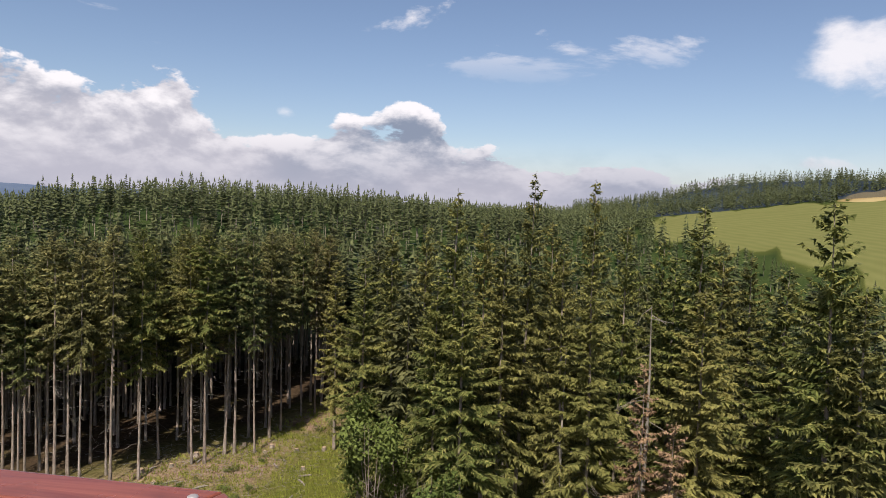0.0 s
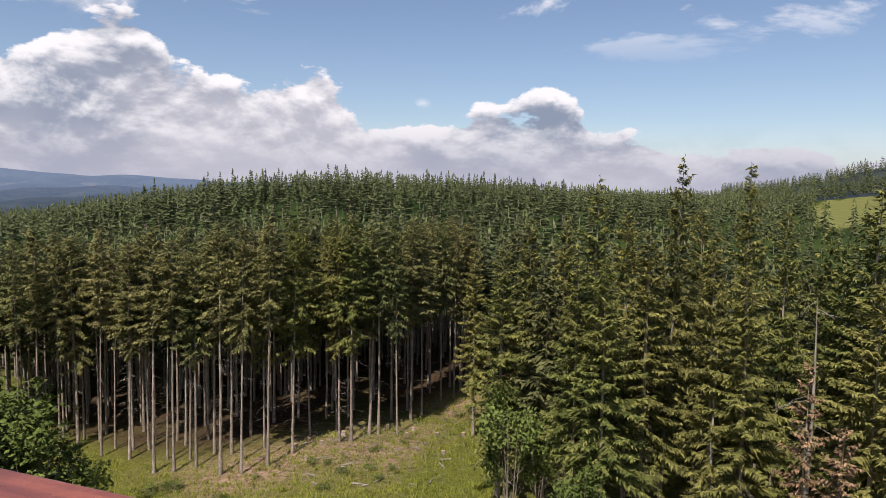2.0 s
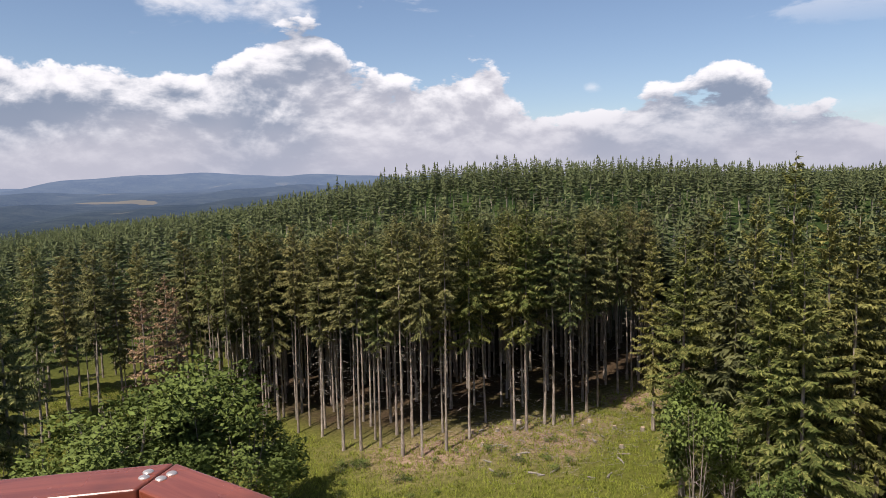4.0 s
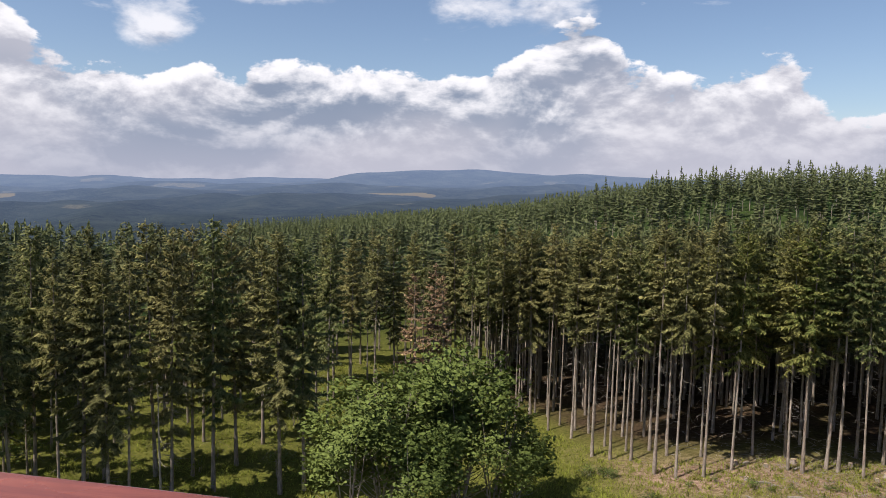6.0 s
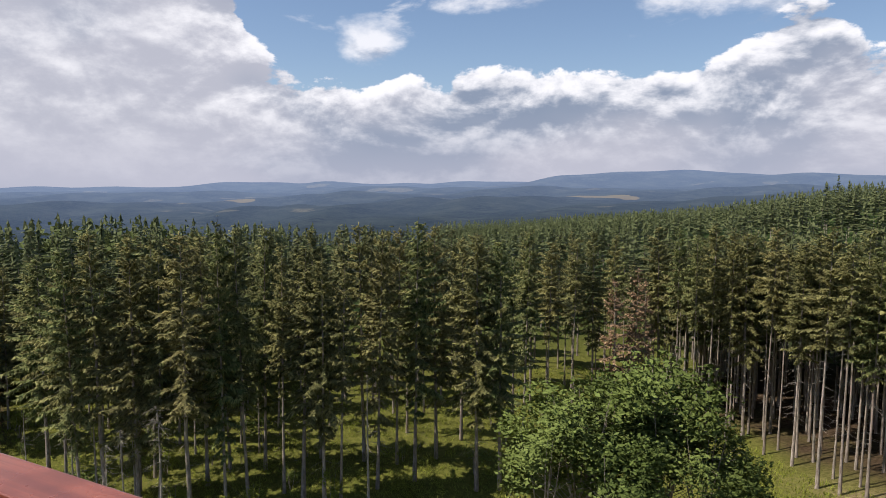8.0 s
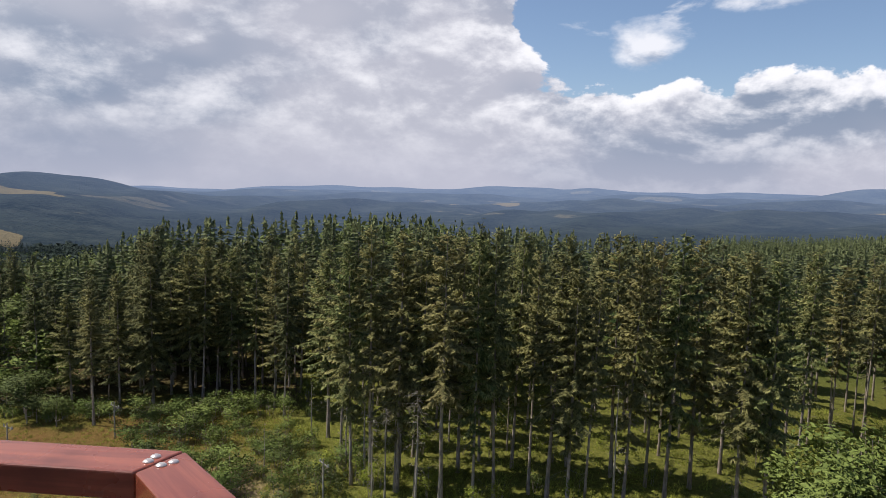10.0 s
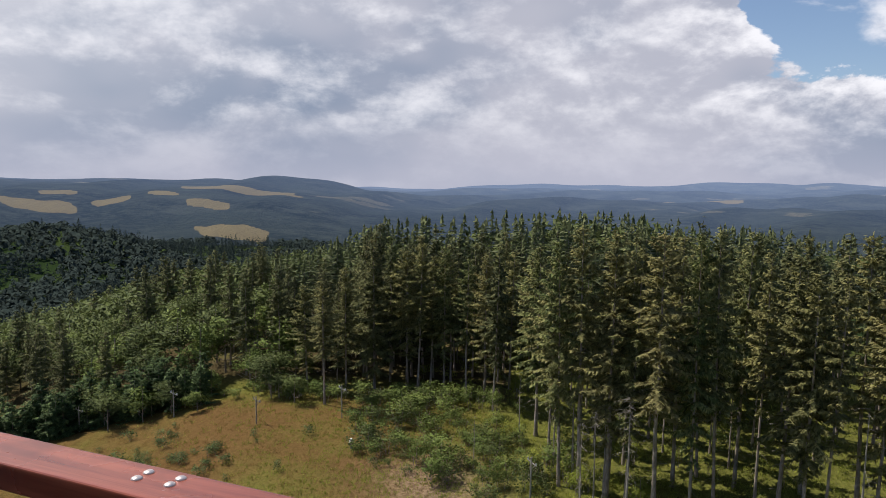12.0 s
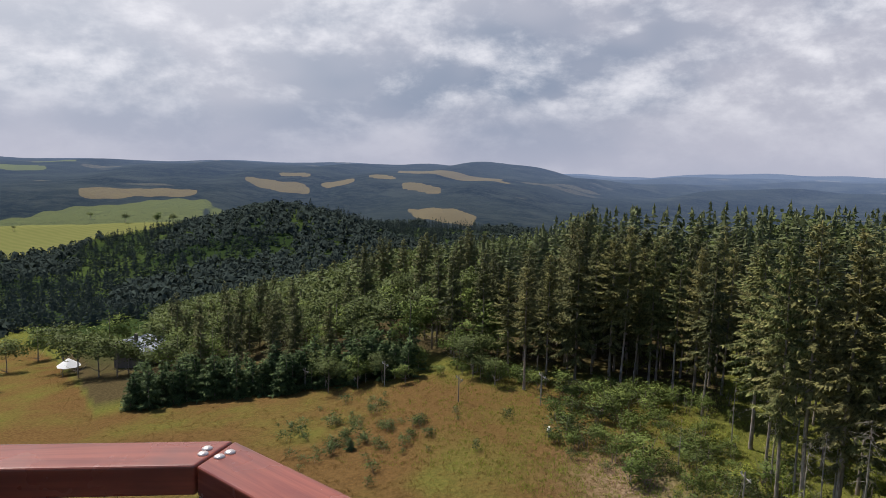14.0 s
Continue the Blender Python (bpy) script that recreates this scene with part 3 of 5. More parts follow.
def make_gallery():
    rail = tagged(new("gallery_railing"), "octagonal railing with a varnished red-brown wooden handrail on steel posts", "railing")
    bolt = bolt_mesh()
    gap = 0.0022
    for k in range(-2, 6):
        a0, b0 = corner(APO, k), corner(APO, k + 1)
        a1, b1 = corner(APO - RAIL_W, k), corner(APO - RAIL_W, k + 1)
        # local frame: x along the side, so that the grain follows it
        mid = ((a0[0] + b0[0] + a1[0] + b1[0]) / 4, (a0[1] + b0[1] + a1[1] + b1[1]) / 4)
        ang = math.atan2(b0[1] - a0[1], b0[0] - a0[0])
        c, s = math.cos(-ang), math.sin(-ang)

        def loc(p):
            x, y = p[0] - mid[0], p[1] - mid[1]
            return x * c - y * s, x * s + y * c
        q = [loc(p) for p in (a0, b0, b1, a1)]
        q = [(q[0][0] + gap, q[0][1]), (q[1][0] - gap, q[1][1]), (q[2][0] - gap, q[2][1]), (q[3][0] + gap, q[3][1])]
        if q[0][1] > q[2][1]:
            q = q[::-1]
        bm = bmesh.new()
        prism(bm, q, -RAIL_T, 0.0)
        bmesh.ops.recalc_face_normals(bm, faces=bm.faces)
        bevel_all(bm, 0.005, 3)
        ob = shade(part("handrail", bm, M_rail, rail))
        ob.matrix_basis = pose(mid[0], mid[1], RAIL_Z, 0, 0, math.degrees(ang))
        # bolts: pairs at both mitres and a group over the middle post
        L = side(APO - RAIL_W / 2, k)[2] / 2
        spots = [(-L + 0.018, -0.016), (-L + 0.020, 0.006), (L - 0.018, -0.016), (L - 0.020, 0.006)]
        if k == 2:
            spots += [(0.031, -0.024), (0.031, 0.002), (-0.036, -0.027), (-0.036, -0.002)]
        for x, y in spots:
            o = part("bolt", bolt, None, ob)
            o.location = (x, y, 0.0)
        # steel bar with boards on its outer face
        nx, ny = bearing(TURN + 45 * k)
        top = RAIL_Z - (0.135 if k <= 3 else 0.165)
        board_z = top - (0.49 if k <= 2 else 0.43)
        bx, by, bar_l = side(APO - 0.06, k)
        bar_l -= 0.07
        for z in (top - 0.025, RAIL_Z - 0.93):
            bm = bmesh.new()
            box(bm, 0, 0, 0, bar_l, 0.008, 0.05)
            bevel_all(bm, 0.002, 1)
            o = part("steel_bar", bm, M_steel, rail)
            o.matrix_basis = pose(bx, by, z, 0, 0, TURN + 45 * k)
            for sgn in (-1, 1):
                for dx in (0.012, 0.034):
                    b = part("bolt", bolt, None, o)
                    b.matrix_basis = pose(sgn * (bar_l / 2 - dx), 0.0, 0.0, 90, 0, 0) @ pose(0, 0, 0.004)
        count = round(bar_l / 0.102)
        pitch = bar_l / count
        for i in range(count):
            bm = bmesh.new()
            box(bm, 0, 0, 0, pitch - 0.016, 0.02, 0.90)
            bevel_all(bm, 0.003, 1)
            x = (i + 0.5) * pitch - bar_l / 2
            o = part("board", bm, M_slat, rail)
            tx, ty = math.cos(math.radians(TURN + 45 * k)), math.sin(math.radians(TURN + 45 * k))
            o.matrix_basis = pose(bx + nx * 0.015 + tx * x, by + ny * 0.015 + ty * x, board_z, 0, 0, TURN + 45 * k)
        # corner post with its flange plates
        feet = [corner(APO - 0.055, k)]
        if k == 2:
            feet.append(side(APO - 0.055, k)[:2])
        for px, py in feet:
            bm = bmesh.new()
            bmesh.ops.create_cone(bm, cap_ends=True, segments=24, radius1=0.025, radius2=0.025, depth=1.06)
            post = part("post", bm, M_steel, rail)
            for p in post.data.polygons:
                p.use_smooth = len(p.vertices) == 4
            post.matrix_basis = pose(px, py, RAIL_Z - RAIL_T - 0.53, 0, 0, TURN + 45 * k - 22.5)
    deck = tagged(new("gallery_deck"), "octagonal timber deck of the look-out tower", "deck")
    bm = bmesh.new()
    prism(bm, [corner(APO + 0.02, k) for k in range(8)], 28.28, 28.40)
    bmesh.ops.recalc_face_normals(bm, faces=bm.faces)
    part("deck_slab", bm, M_slat, deck)
    for k in range(0, 8, 2):
        x, y = corner(APO - 0.15, k)
        bm = bmesh.new()
        bmesh.ops.create_cone(bm, cap_ends=True, segments=16, radius1=0.16, radius2=0.13, depth=28.6, matrix=pose(x, y, 28.3 - 14.3))
        part("tower_leg", bm, M_slat, deck)


make_gallery()


# ---- trees ----
def fronds(rng, height, base, width, spacing, whorl, step, size, ragged, skip, taper, belly, sag):
    """Needle sprays of a spruce, hung like combs along drooping boughs in whorls: corners and normals of loose triangles."""
    V, N = [], []
    z0 = height * base
    up = np.array([0.0, 0.0, 1.0])
    lean = rng.uniform(0, 6.28)
    z = z0
    while z < height - 0.35:
        u = (z - z0) / (height - z0)
        prof = min(1.0, (u + 0.10) / belly) ** 0.75 * (1 - u) ** taper
        R = width / 2 * prof * 1.12 + 0.20
        nb = max(3, int(round(whorl * (0.75 + 0.35 * (1 - u)) + rng.uniform(-0.8, 0.8))))
        for a in rng.uniform(0, 6.28) + np.arange(nb) * 6.283 / nb + rng.normal(0, 0.30, nb):
            if rng.random() < skip * (1.0 + 1.8 * max(0.0, 1 - u / 0.35)):
                continue
            L = R * rng.uniform(1 - (1.3 + 0.5 * (u < 0.3)) * ragged, 1 + 0.8 * ragged) * (1 + 0.14 * math.cos(a - lean))
            n = max(2, int(round(L / step)))
            s = (np.arange(n) + rng.uniform(0.2, 0.8, n)) / n * 0.86 + 0.14
            rise = math.radians(46 * u ** 1.3 - 15 * sag + rng.normal(0, 7))
            rad = L * s
            zb = z + rng.normal(0, 0.5 * spacing) + math.tan(rise) * rad - 0.30 * sag * (1 - u) * L * s ** 1.5 + 0.16 * L * s ** 4
            sway = 0.12 * L * math.sin(9.7 * a + z) * s * s
            F = np.array([math.cos(a), math.sin(a), 0.0])
            S = np.array([-math.sin(a), math.cos(a), 0.0])
            P = F * rad[:, None] + S * sway[:, None] + up * zb[:, None]
            q = (size * (0.20 + 0.46 * np.sqrt(L * (1.12 - s)) * 0.62) * rng.uniform(0.7, 1.3, n))[:, None]
            half = (0.125 * size + 0.05 * q)
            for kind in range(4):
                w = rng.uniform(-1, 1, (n, 1))
                if kind < 2:
                    side = 1.0 if kind else -1.0
                    tip = S * side * q * (0.80 + 0.25 * w) + F * q * (0.55 + 0.2 * w) - up * q * (0.30 + 0.5 * sag * (1 - u) * rng.uniform(0.3, 1.2, (n, 1)))
                    across = F * half
                elif kind == 2:
                    tip = F * q * 0.95 + S * q * 0.28 * w + up * q * (0.06 - 0.25 * sag * (1 - u))
                    across = S * half
                else:
                    if L < 0.7:
                        continue
                    tip = F * q * 0.2 + S * q * 0.35 * w - up * q * (0.95 + 0.35 * w)
                    across = (S * 0.7 + F * 0.5) * half
                A, B, C = P + across, P - across, P + tip
                A = A + rng.normal(0, 0.05, A.shape)
                C = C + rng.normal(0, 0.06, C.shape)
                g = np.cross(B - A, C - A)
                g /= np.linalg.norm(g, axis=1)[:, None] + 1e-9
                g *= np.where((g * (F * 0.6 + up)).sum(1) < 0, -1.0, 1.0)[:, None]
                m = 0.55 * g + 0.50 * F + up * 0.42 + rng.normal(0, 0.20, g.shape)
                m /= np.linalg.norm(m, axis=1)[:, None]
                V.append(np.stack([A, B, C], 1))
                N.append(m)
        z += spacing * (1.15 - 0.45 * u) * rng.uniform(0.8, 1.2)
    for i in range(9):
        a, zz = rng.uniform(0, 6.28), height - 0.13 * i
        d = np.array([math.cos(a), math.sin(a), 0.0])
        V.append(np.array([[[0, 0, zz + 0.22], [0.07 * d[0], 0.07 * d[1], zz - 0.08], list(d * (0.10 + 0.035 * i) + up * (zz + 0.02))]]))
        N.append(np.array([d * 0.8 + up * 0.6]))
    return np.concatenate(V), np.concatenate(N)


def wound(tri, nor):
    """Corners, faces and corner normals, each triangle turned to its normal."""
    flip = (np.cross(tri[:, 1] - tri[:, 0], tri[:, 2] - tri[:, 0]) * nor).sum(1) < 0
    tri = tri.copy()
    tri[flip] = tri[flip][:, ::-1]
    v = tri.reshape(-1, 3)
    return v, np.arange(len(v)).reshape(-1, 3), np.repeat(nor, 3, axis=0)


def spruce_arrays(seed, height, base, width, spacing=0.42, whorl=6, step=0.17, size=1.0, ragged=0.3, skip=0.10, taper=0.8, belly=0.35, sag=1.0):
    return wound(*fronds(np.random.default_rng(seed), height, base, width, spacing, whorl, step, size, ragged, skip, taper, belly, sag))


def tiers(seed, height, base, width, levels, boughs, halves=2, taper=0.8):
    """A spruce farther off: pointed boughs in tiers, one blade to each bough."""
    q = np.random.default_rng(seed)
    V, N = [], []
    up = np.array([0.0, 0.0, 1.0])
    u = (np.arange(levels) + 0.3) / levels
    for k, w in enumerate(u):
        z = height * (base + (1 - base) * w)
        R = width / 2 * min(1.0, (w + 0.15) / 0.35) ** 0.7 * (1 - w) ** taper * 1.15 + 0.12
        nb = max(3, int(round(boughs * (1.1 - 0.4 * w))))
        for a in q.uniform(0, 6.28) + np.arange(nb) * 6.283 / nb + q.normal(0, 0.25, nb):
            L = R * q.uniform(0.6, 1.25)
            drop = height * (1 - base) / levels * q.uniform(0.5, 1.0) - 0.55 * L * w
            F, S = np.array([math.cos(a), math.sin(a), 0.0]), np.array([-math.sin(a), math.cos(a), 0.0])
            b = L * q.uniform(0.30, 0.46) * (1.0 if levels > 20 else 1.3)
            zc = z + q.normal(0, 0.25)
            root, tip = up * (zc + 0.35), F * L + up * (zc - drop)
            left, right = F * L * 0.55 + S * b * 0.8 + up * (zc - 0.62 * drop), F * L * 0.55 - S * b * 0.8 + up * (zc - 0.62 * drop)
            m = F * 0.8 + up * 0.55 + q.normal(0, 0.30, 3)
            m /= np.linalg.norm(m)
            if halves == 2:
                V += [[root, left, right], [left, tip, right]]
                N += [m, m]
            else:
                V.append([root, tip + S * b * 0.75, tip - S * b * 0.75])
                N.append(m)
    for a in (0.3, 2.4, 4.5):
        d = np.array([math.cos(a), math.sin(a), 0.0])
        e = np.array([-d[1], d[0], 0.0])
        r, h = width * 0.055, height * (1 - base) * 0.15
        V.append([up * height, d * r + e * r + up * (height - h), d * r - e * r + up * (height - h)])
        N.append(d * 0.85 + up * 0.5)
    return wound(np.array(V, float), np.array(N, float))


def trunk_build(seed, height, radius, sides=8, rings=7):
    rng = np.random.default_rng(seed)
    b = Build()
    t = np.linspace(0, 1, rings)
    bend = np.cumsum(rng.normal(0, 0.035, (rings, 2)), 0) * np.minimum(1, t * 3)[:, None]
    bend -= bend[-1] * t[:, None]
    pts = np.stack([bend[:, 0], bend[:, 1], t * height - 0.3], -1)
    rad = radius * ((1 - t) ** 0.8 * 0.93 + 0.05) + radius * 0.35 * np.exp(-t * 40)
    b.tube(pts, rad, sides)
    return b


def twig_build(seed, height, z0, z1, count, reach, thick=0.02):
    """Dead bare branches on the lower trunk."""
    rng = np.random.default_rng(seed + 77)
    b = Build()
    for i in range(count):
        z = (z0 + (z1 - z0) * rng.random() ** 0.7) * height
        a = rng.uniform(0, 6.283)
        L = reach * rng.uniform(0.35, 1.0)
        d = rng.uniform(-0.55, 0.05)
        p = np.array([[0.02 * math.cos(a), 0.02 * math.sin(a), z], [0.5 * L * math.cos(a), 0.5 * L * math.sin(a), z + 0.5 * L * d], [L * math.cos(a + 0.1), L * math.sin(a + 0.1), z + L * d * 1.4]])
        b.tube(p, [thick, thick * 0.7, thick * 0.25], 3)
        q = p[0] + (p[2] - p[0]) * 0.6
        e = q + np.array([math.cos(a + 0.8), math.sin(a + 0.8), -0.35]) * L * 0.3 * (1 if rng.random() < 0.5 else 0.6)
        b.tube([q, e], [thick * 0.5, thick * 0.15], 3)
    return b


def spruce_thing(seed, height, radius, base, width, mat, label, twigs=40, deadtop=0.16, **kw):
    ob = new("spruce_tree")
    tagged(ob, label, "tree", "spruces round the look-out tower")
    part("trunk", trunk_build(seed, height, radius).mesh("spruce_trunk", M_bark, True), None, ob)
    part("crown", leaf_mesh("spruce_crown", *spruce_arrays(seed, height, base, width, **kw), mat), None, ob)
    if twigs:
        part("deadwood", twig_build(seed, height, 0.12, base + deadtop, twigs, width * 0.36, 0.013).mesh("deadwood", M_deadwood), None, ob)["kind"] = "stuff"
    return ob


PATTERNS = []
L_edge = "slender spruce with bare grey trunk and narrow dark green crown"
L_full = "tall broad spruce with drooping olive-green branches down to the ground"
L_brown = "dying spruce with dry brown needles"
L_mid = "spruce with a dense dark green crown and dead lower branches"
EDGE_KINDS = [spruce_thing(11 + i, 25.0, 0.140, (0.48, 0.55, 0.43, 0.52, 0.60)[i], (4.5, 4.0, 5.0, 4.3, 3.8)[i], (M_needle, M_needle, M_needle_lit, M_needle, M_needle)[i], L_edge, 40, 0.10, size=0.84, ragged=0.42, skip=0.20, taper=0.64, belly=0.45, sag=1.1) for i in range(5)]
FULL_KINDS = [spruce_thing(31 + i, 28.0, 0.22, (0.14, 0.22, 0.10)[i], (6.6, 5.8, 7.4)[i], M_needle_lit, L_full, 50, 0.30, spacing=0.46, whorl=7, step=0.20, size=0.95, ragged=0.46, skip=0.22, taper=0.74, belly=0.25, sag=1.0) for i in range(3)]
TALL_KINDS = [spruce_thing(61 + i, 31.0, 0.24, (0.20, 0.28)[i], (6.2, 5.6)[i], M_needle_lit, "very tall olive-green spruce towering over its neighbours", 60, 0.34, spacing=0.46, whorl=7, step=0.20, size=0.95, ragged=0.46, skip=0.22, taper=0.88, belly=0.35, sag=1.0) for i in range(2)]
MID_KINDS = [spruce_thing(71 + i, 26.0, 0.185, (0.28, 0.38, 0.22, 0.34, 0.42)[i], (5.8, 5.0, 6.4, 5.0, 4.4)[i], M_needle, L_mid, 40, 0.26, spacing=0.47, step=0.19, size=0.95, ragged=0.50, skip=0.24, taper=0.66, belly=0.45, sag=1.1) for i in range(5)]
BROWN_KINDS = [spruce_thing(51 + i, 22.0, 0.17, (0.26, 0.34)[i], (4.8, 4.0)[i], M_brown, L_brown, 80, 0.5, spacing=0.55, whorl=6, step=0.24, size=0.8, ragged=0.5, skip=0.32, taper=0.6, belly=0.25, sag=1.2) for i in range(2)]
# wall and most back trees take the needles with shade in their colour
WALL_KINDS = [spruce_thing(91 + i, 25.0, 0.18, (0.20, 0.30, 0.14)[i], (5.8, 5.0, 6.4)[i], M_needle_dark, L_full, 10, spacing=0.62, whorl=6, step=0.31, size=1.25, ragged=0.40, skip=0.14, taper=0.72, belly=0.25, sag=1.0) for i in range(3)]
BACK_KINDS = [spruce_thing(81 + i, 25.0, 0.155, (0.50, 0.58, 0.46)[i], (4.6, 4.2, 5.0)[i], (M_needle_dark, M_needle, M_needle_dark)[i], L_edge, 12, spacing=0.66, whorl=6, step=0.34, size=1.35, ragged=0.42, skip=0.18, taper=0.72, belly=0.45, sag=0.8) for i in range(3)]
PATTERNS += WALL_KINDS + BACK_KINDS + EDGE_KINDS + FULL_KINDS + BROWN_KINDS + TALL_KINDS + MID_KINDS
TREES = []           # footprints that are taken


def put_tree(kind, x, y, height, nominal, turn, wide=1.0):
    z = float(ground_z(x, y)) - 0.05
    s = height / nominal
    TREES.append((x, y))
    return copy_thing(kind, pose(x, y, z, 1.4 * math.sin(x * 12.9), 1.4 * math.sin(y * 7.7), turn) @ Matrix.Diagonal((s * wide, s * wide, s, 1)))


rng = np.random.default_rng(5)


def plant(rows, kinds, nominal, wide=1.0):
    """Trees at bearing, distance and height."""
    for az, r, h in rows:
        x, y = bearing(az, r)
        put_tree(kinds[rng.integers(len(kinds))], x, y, h, nominal, rng.uniform(0, 360), wide * rng.uniform(0.85, 1.25))


# the tall ones and the broad ones before the hayfield
plant([(-1.3, 56, 30.9), (-7.1, 60, 33.1), (-12.8, 62, 32.7), (-20.8, 57, 30.3)], TALL_KINDS, 31.0)
plant([(-30.8, 46, 29.8)], FULL_KINDS[2:], 28.0, 1.1)
plant([(6.2, 64, 24.2), (3.7, 74, 26.8), (1.3, 72, 27.4), (-4.2, 68, 28.4), (-5.6, 57, 26.8), (-9.6, 66, 29.1), (-11.0, 54, 27.2), (-15.2, 66, 29.1), (-17.6, 70, 28.0), (-22.9, 66, 27.4), (-24.8, 74, 26.6),
       (-26.9, 60, 25.6), (-32.9, 44, 24.5), (-30.1, 52, 23.4), (-21.9, 50, 24.5), (-2.7, 52, 24.6), (8.6, 80, 22.4), (-0.1, 55, 24.1), (-13.4, 53, 24.8), (-19.2, 60, 26.4)], FULL_KINDS, 28.0)
plant([(-17.5, 47, 19.6), (-19.7, 46, 16.2)], BROWN_KINDS, 22.0, 1.0)
# the row along the clear-cut
plant([(38.6, 90, 28.0), (34.8, 79, 27.2), (33.3, 77.5, 25.7), (29.7, 73, 26.4), (28.0, 72, 26.2), (30.2, 80, 25.5), (25.9, 72.5, 26.2), (23.9, 75, 26.0), (20.0, 77, 25.2), (19.0, 76.8, 25.6), (17.5, 79, 24.1),
       (16.7, 79, 25.5), (15.1, 79, 25.3), (14.0, 84.5, 25.6), (21.2, 85.7, 24.9), (28.9, 80.7, 25.2), (11.5, 93, 25.6), (10.4, 94, 25.4), (13.1, 87, 25.0), (36.6, 86, 25.8), (31.6, 77, 24.4), (22.5, 80, 24.6)], EDGE_KINDS, 25.0)
plant([(49.9, 88, 21.5), (48.7, 91, 22.9), (47.6, 90, 21.6)], BROWN_KINDS, 22.0, 0.95)
# the loose wood towards the west
plant([(45.2, 97, 28.4), (44.0, 92, 27.4), (42.9, 97, 28.6), (41.4, 95, 27.8), (40.2, 96, 26.4), (39.8, 98, 27.4), (57.0, 95, 25.7), (55.6, 90, 24.8), (53.7, 96, 25.5), (51.9, 98, 25.7), (50.6, 103, 26.0), (46.7, 104, 27.0)], EDGE_KINDS + MID_KINDS[1:2], 25.0)
plant([(66.7, 68, 28.2), (61.3, 67, 27.5), (59.3, 68, 27.2), (93.2, 67, 26.1), (74.4, 62, 24.6), (89.2, 65, 27.0)], FULL_KINDS[1:2] + MID_KINDS[:1] + MID_KINDS[2:3], 27.0, 1.0)
plant([(79.4, 72, 26.1), (77.8, 66, 24.7), (74.8, 74, 25.6), (71.1, 73, 26.3), (73.0, 62, 23.5), (64.9, 74, 26.4), (62.8, 80, 24.9), (95.4, 80, 23.2), (91.5, 66, 26.4), (87.6, 64, 24.8), (85.3, 62, 26.2), (82.5, 62, 26.2),
       (80.7, 63.5, 26.3), (76.2, 64, 24.5), (69.9, 66, 26.0), (68.3, 72, 26.0), (57.5, 85, 26.2), (84.0, 70, 25.5), (88.0, 74, 25.6), (94.2, 72, 23.0)], MID_KINDS, 26.0)
# the dark wood on the knoll
plant([(106.7, 100, 21.0), (105.4, 110, 22.4), (108.1, 108, 22.6), (103.5, 98, 21.6), (101.6, 95, 19.8), (100.0, 92, 20.8), (97.9, 98, 20.6), (111.9, 97, 18.6), (113.7, 92, 17.4), (115.2, 100, 15.6), (109.8, 112, 21.6)], MID_KINDS[1:3], 26.0, 1.15)


def free(x, y, gap):
    return all((x - a) ** 2 + (y - b) ** 2 > gap * gap for a, b in TREES[-900:])


def fill(az0, az1, inner, outer, count, kinds, nominal, hmin, hmax, gap, group_rng):
    made = 0
    for _ in range(count * 14):
        if made >= count:
            break
        az = group_rng.uniform(az0, az1)
        r = float(edge_of(az)) + inner + (outer - inner) * group_rng.random() ** 0.8
        x, y = bearing(az, r)
        if free(x, y, gap):
            put_tree(kinds[group_rng.integers(len(kinds))], x, y, group_rng.uniform(hmin, hmax), nominal, group_rng.uniform(0, 360), group_rng.uniform(0.88, 1.15))
            made += 1


def fill_joined(rows, kinds, az0, az1, inner, outer, count, hmin, hmax, gap, group_rng):
    """Places for the trees farther in, which stand too close to be told apart."""
    made = 0
    for _ in range(count * 14):
        if made >= count:
            break
        az = group_rng.uniform(az0, az1)
        r = float(edge_of(az)) + inner + (outer - inner) * group_rng.random() ** 0.8
        x, y = bearing(az, r)
        if free(x, y, gap):
            TREES.append((x, y))
            s = group_rng.uniform(hmin, hmax) / 25
            rows.append((kinds[group_rng.integers(len(kinds))], x, y, float(ground_z(x, y)) - 0.05, s * group_rng.uniform(0.88, 1.15), s, group_rng.uniform(0, 6.28)))
            made += 1


fill(9, 46, 2, 12, 38, EDGE_KINDS, 25.0, 23.0, 26.4, 2.3, np.random.default_rng(20))
fill(46, 80, 6, 40, 26, BACK_KINDS + MID_KINDS[3:], 25.0, 15.0, 25.0, 3.4, np.random.default_rng(22))
fill(78, 99, 3, 30, 20, MID_KINDS + WALL_KINDS[1:2], 25.0, 13.0, 24.0, 3.6, np.random.default_rng(23))
fill(99, 111, 2, 18, 26, WALL_KINDS + MID_KINDS[1:2], 25.0, 18.5, 23.0, 3.3, np.random.default_rng(24))
fill(111, 117, 2, 28, 12, WALL_KINDS, 25.0, 14.5, 18.0, 3.3, np.random.default_rng(26))
JOINED = []
fill_joined(JOINED, (3, 4, 5), 9, 48, 8, 34, 84, 23.0, 26.6, 2.6, np.random.default_rng(21))
fill_joined(JOINED, (0, 1, 2, 5), -44, 6, 18, 52, 46, 21.0, 25.0, 3.8, np.random.default_rng(25))
fill_joined(JOINED, (0, 1, 2), 99, 111, 14, 32, 16, 19.0, 23.5, 3.3, np.random.default_rng(27))
fill_joined(JOINED, (3, 4, 5), 50, 84, 24, 50, 22, 19.0, 25.0, 3.6, np.random.default_rng(28))
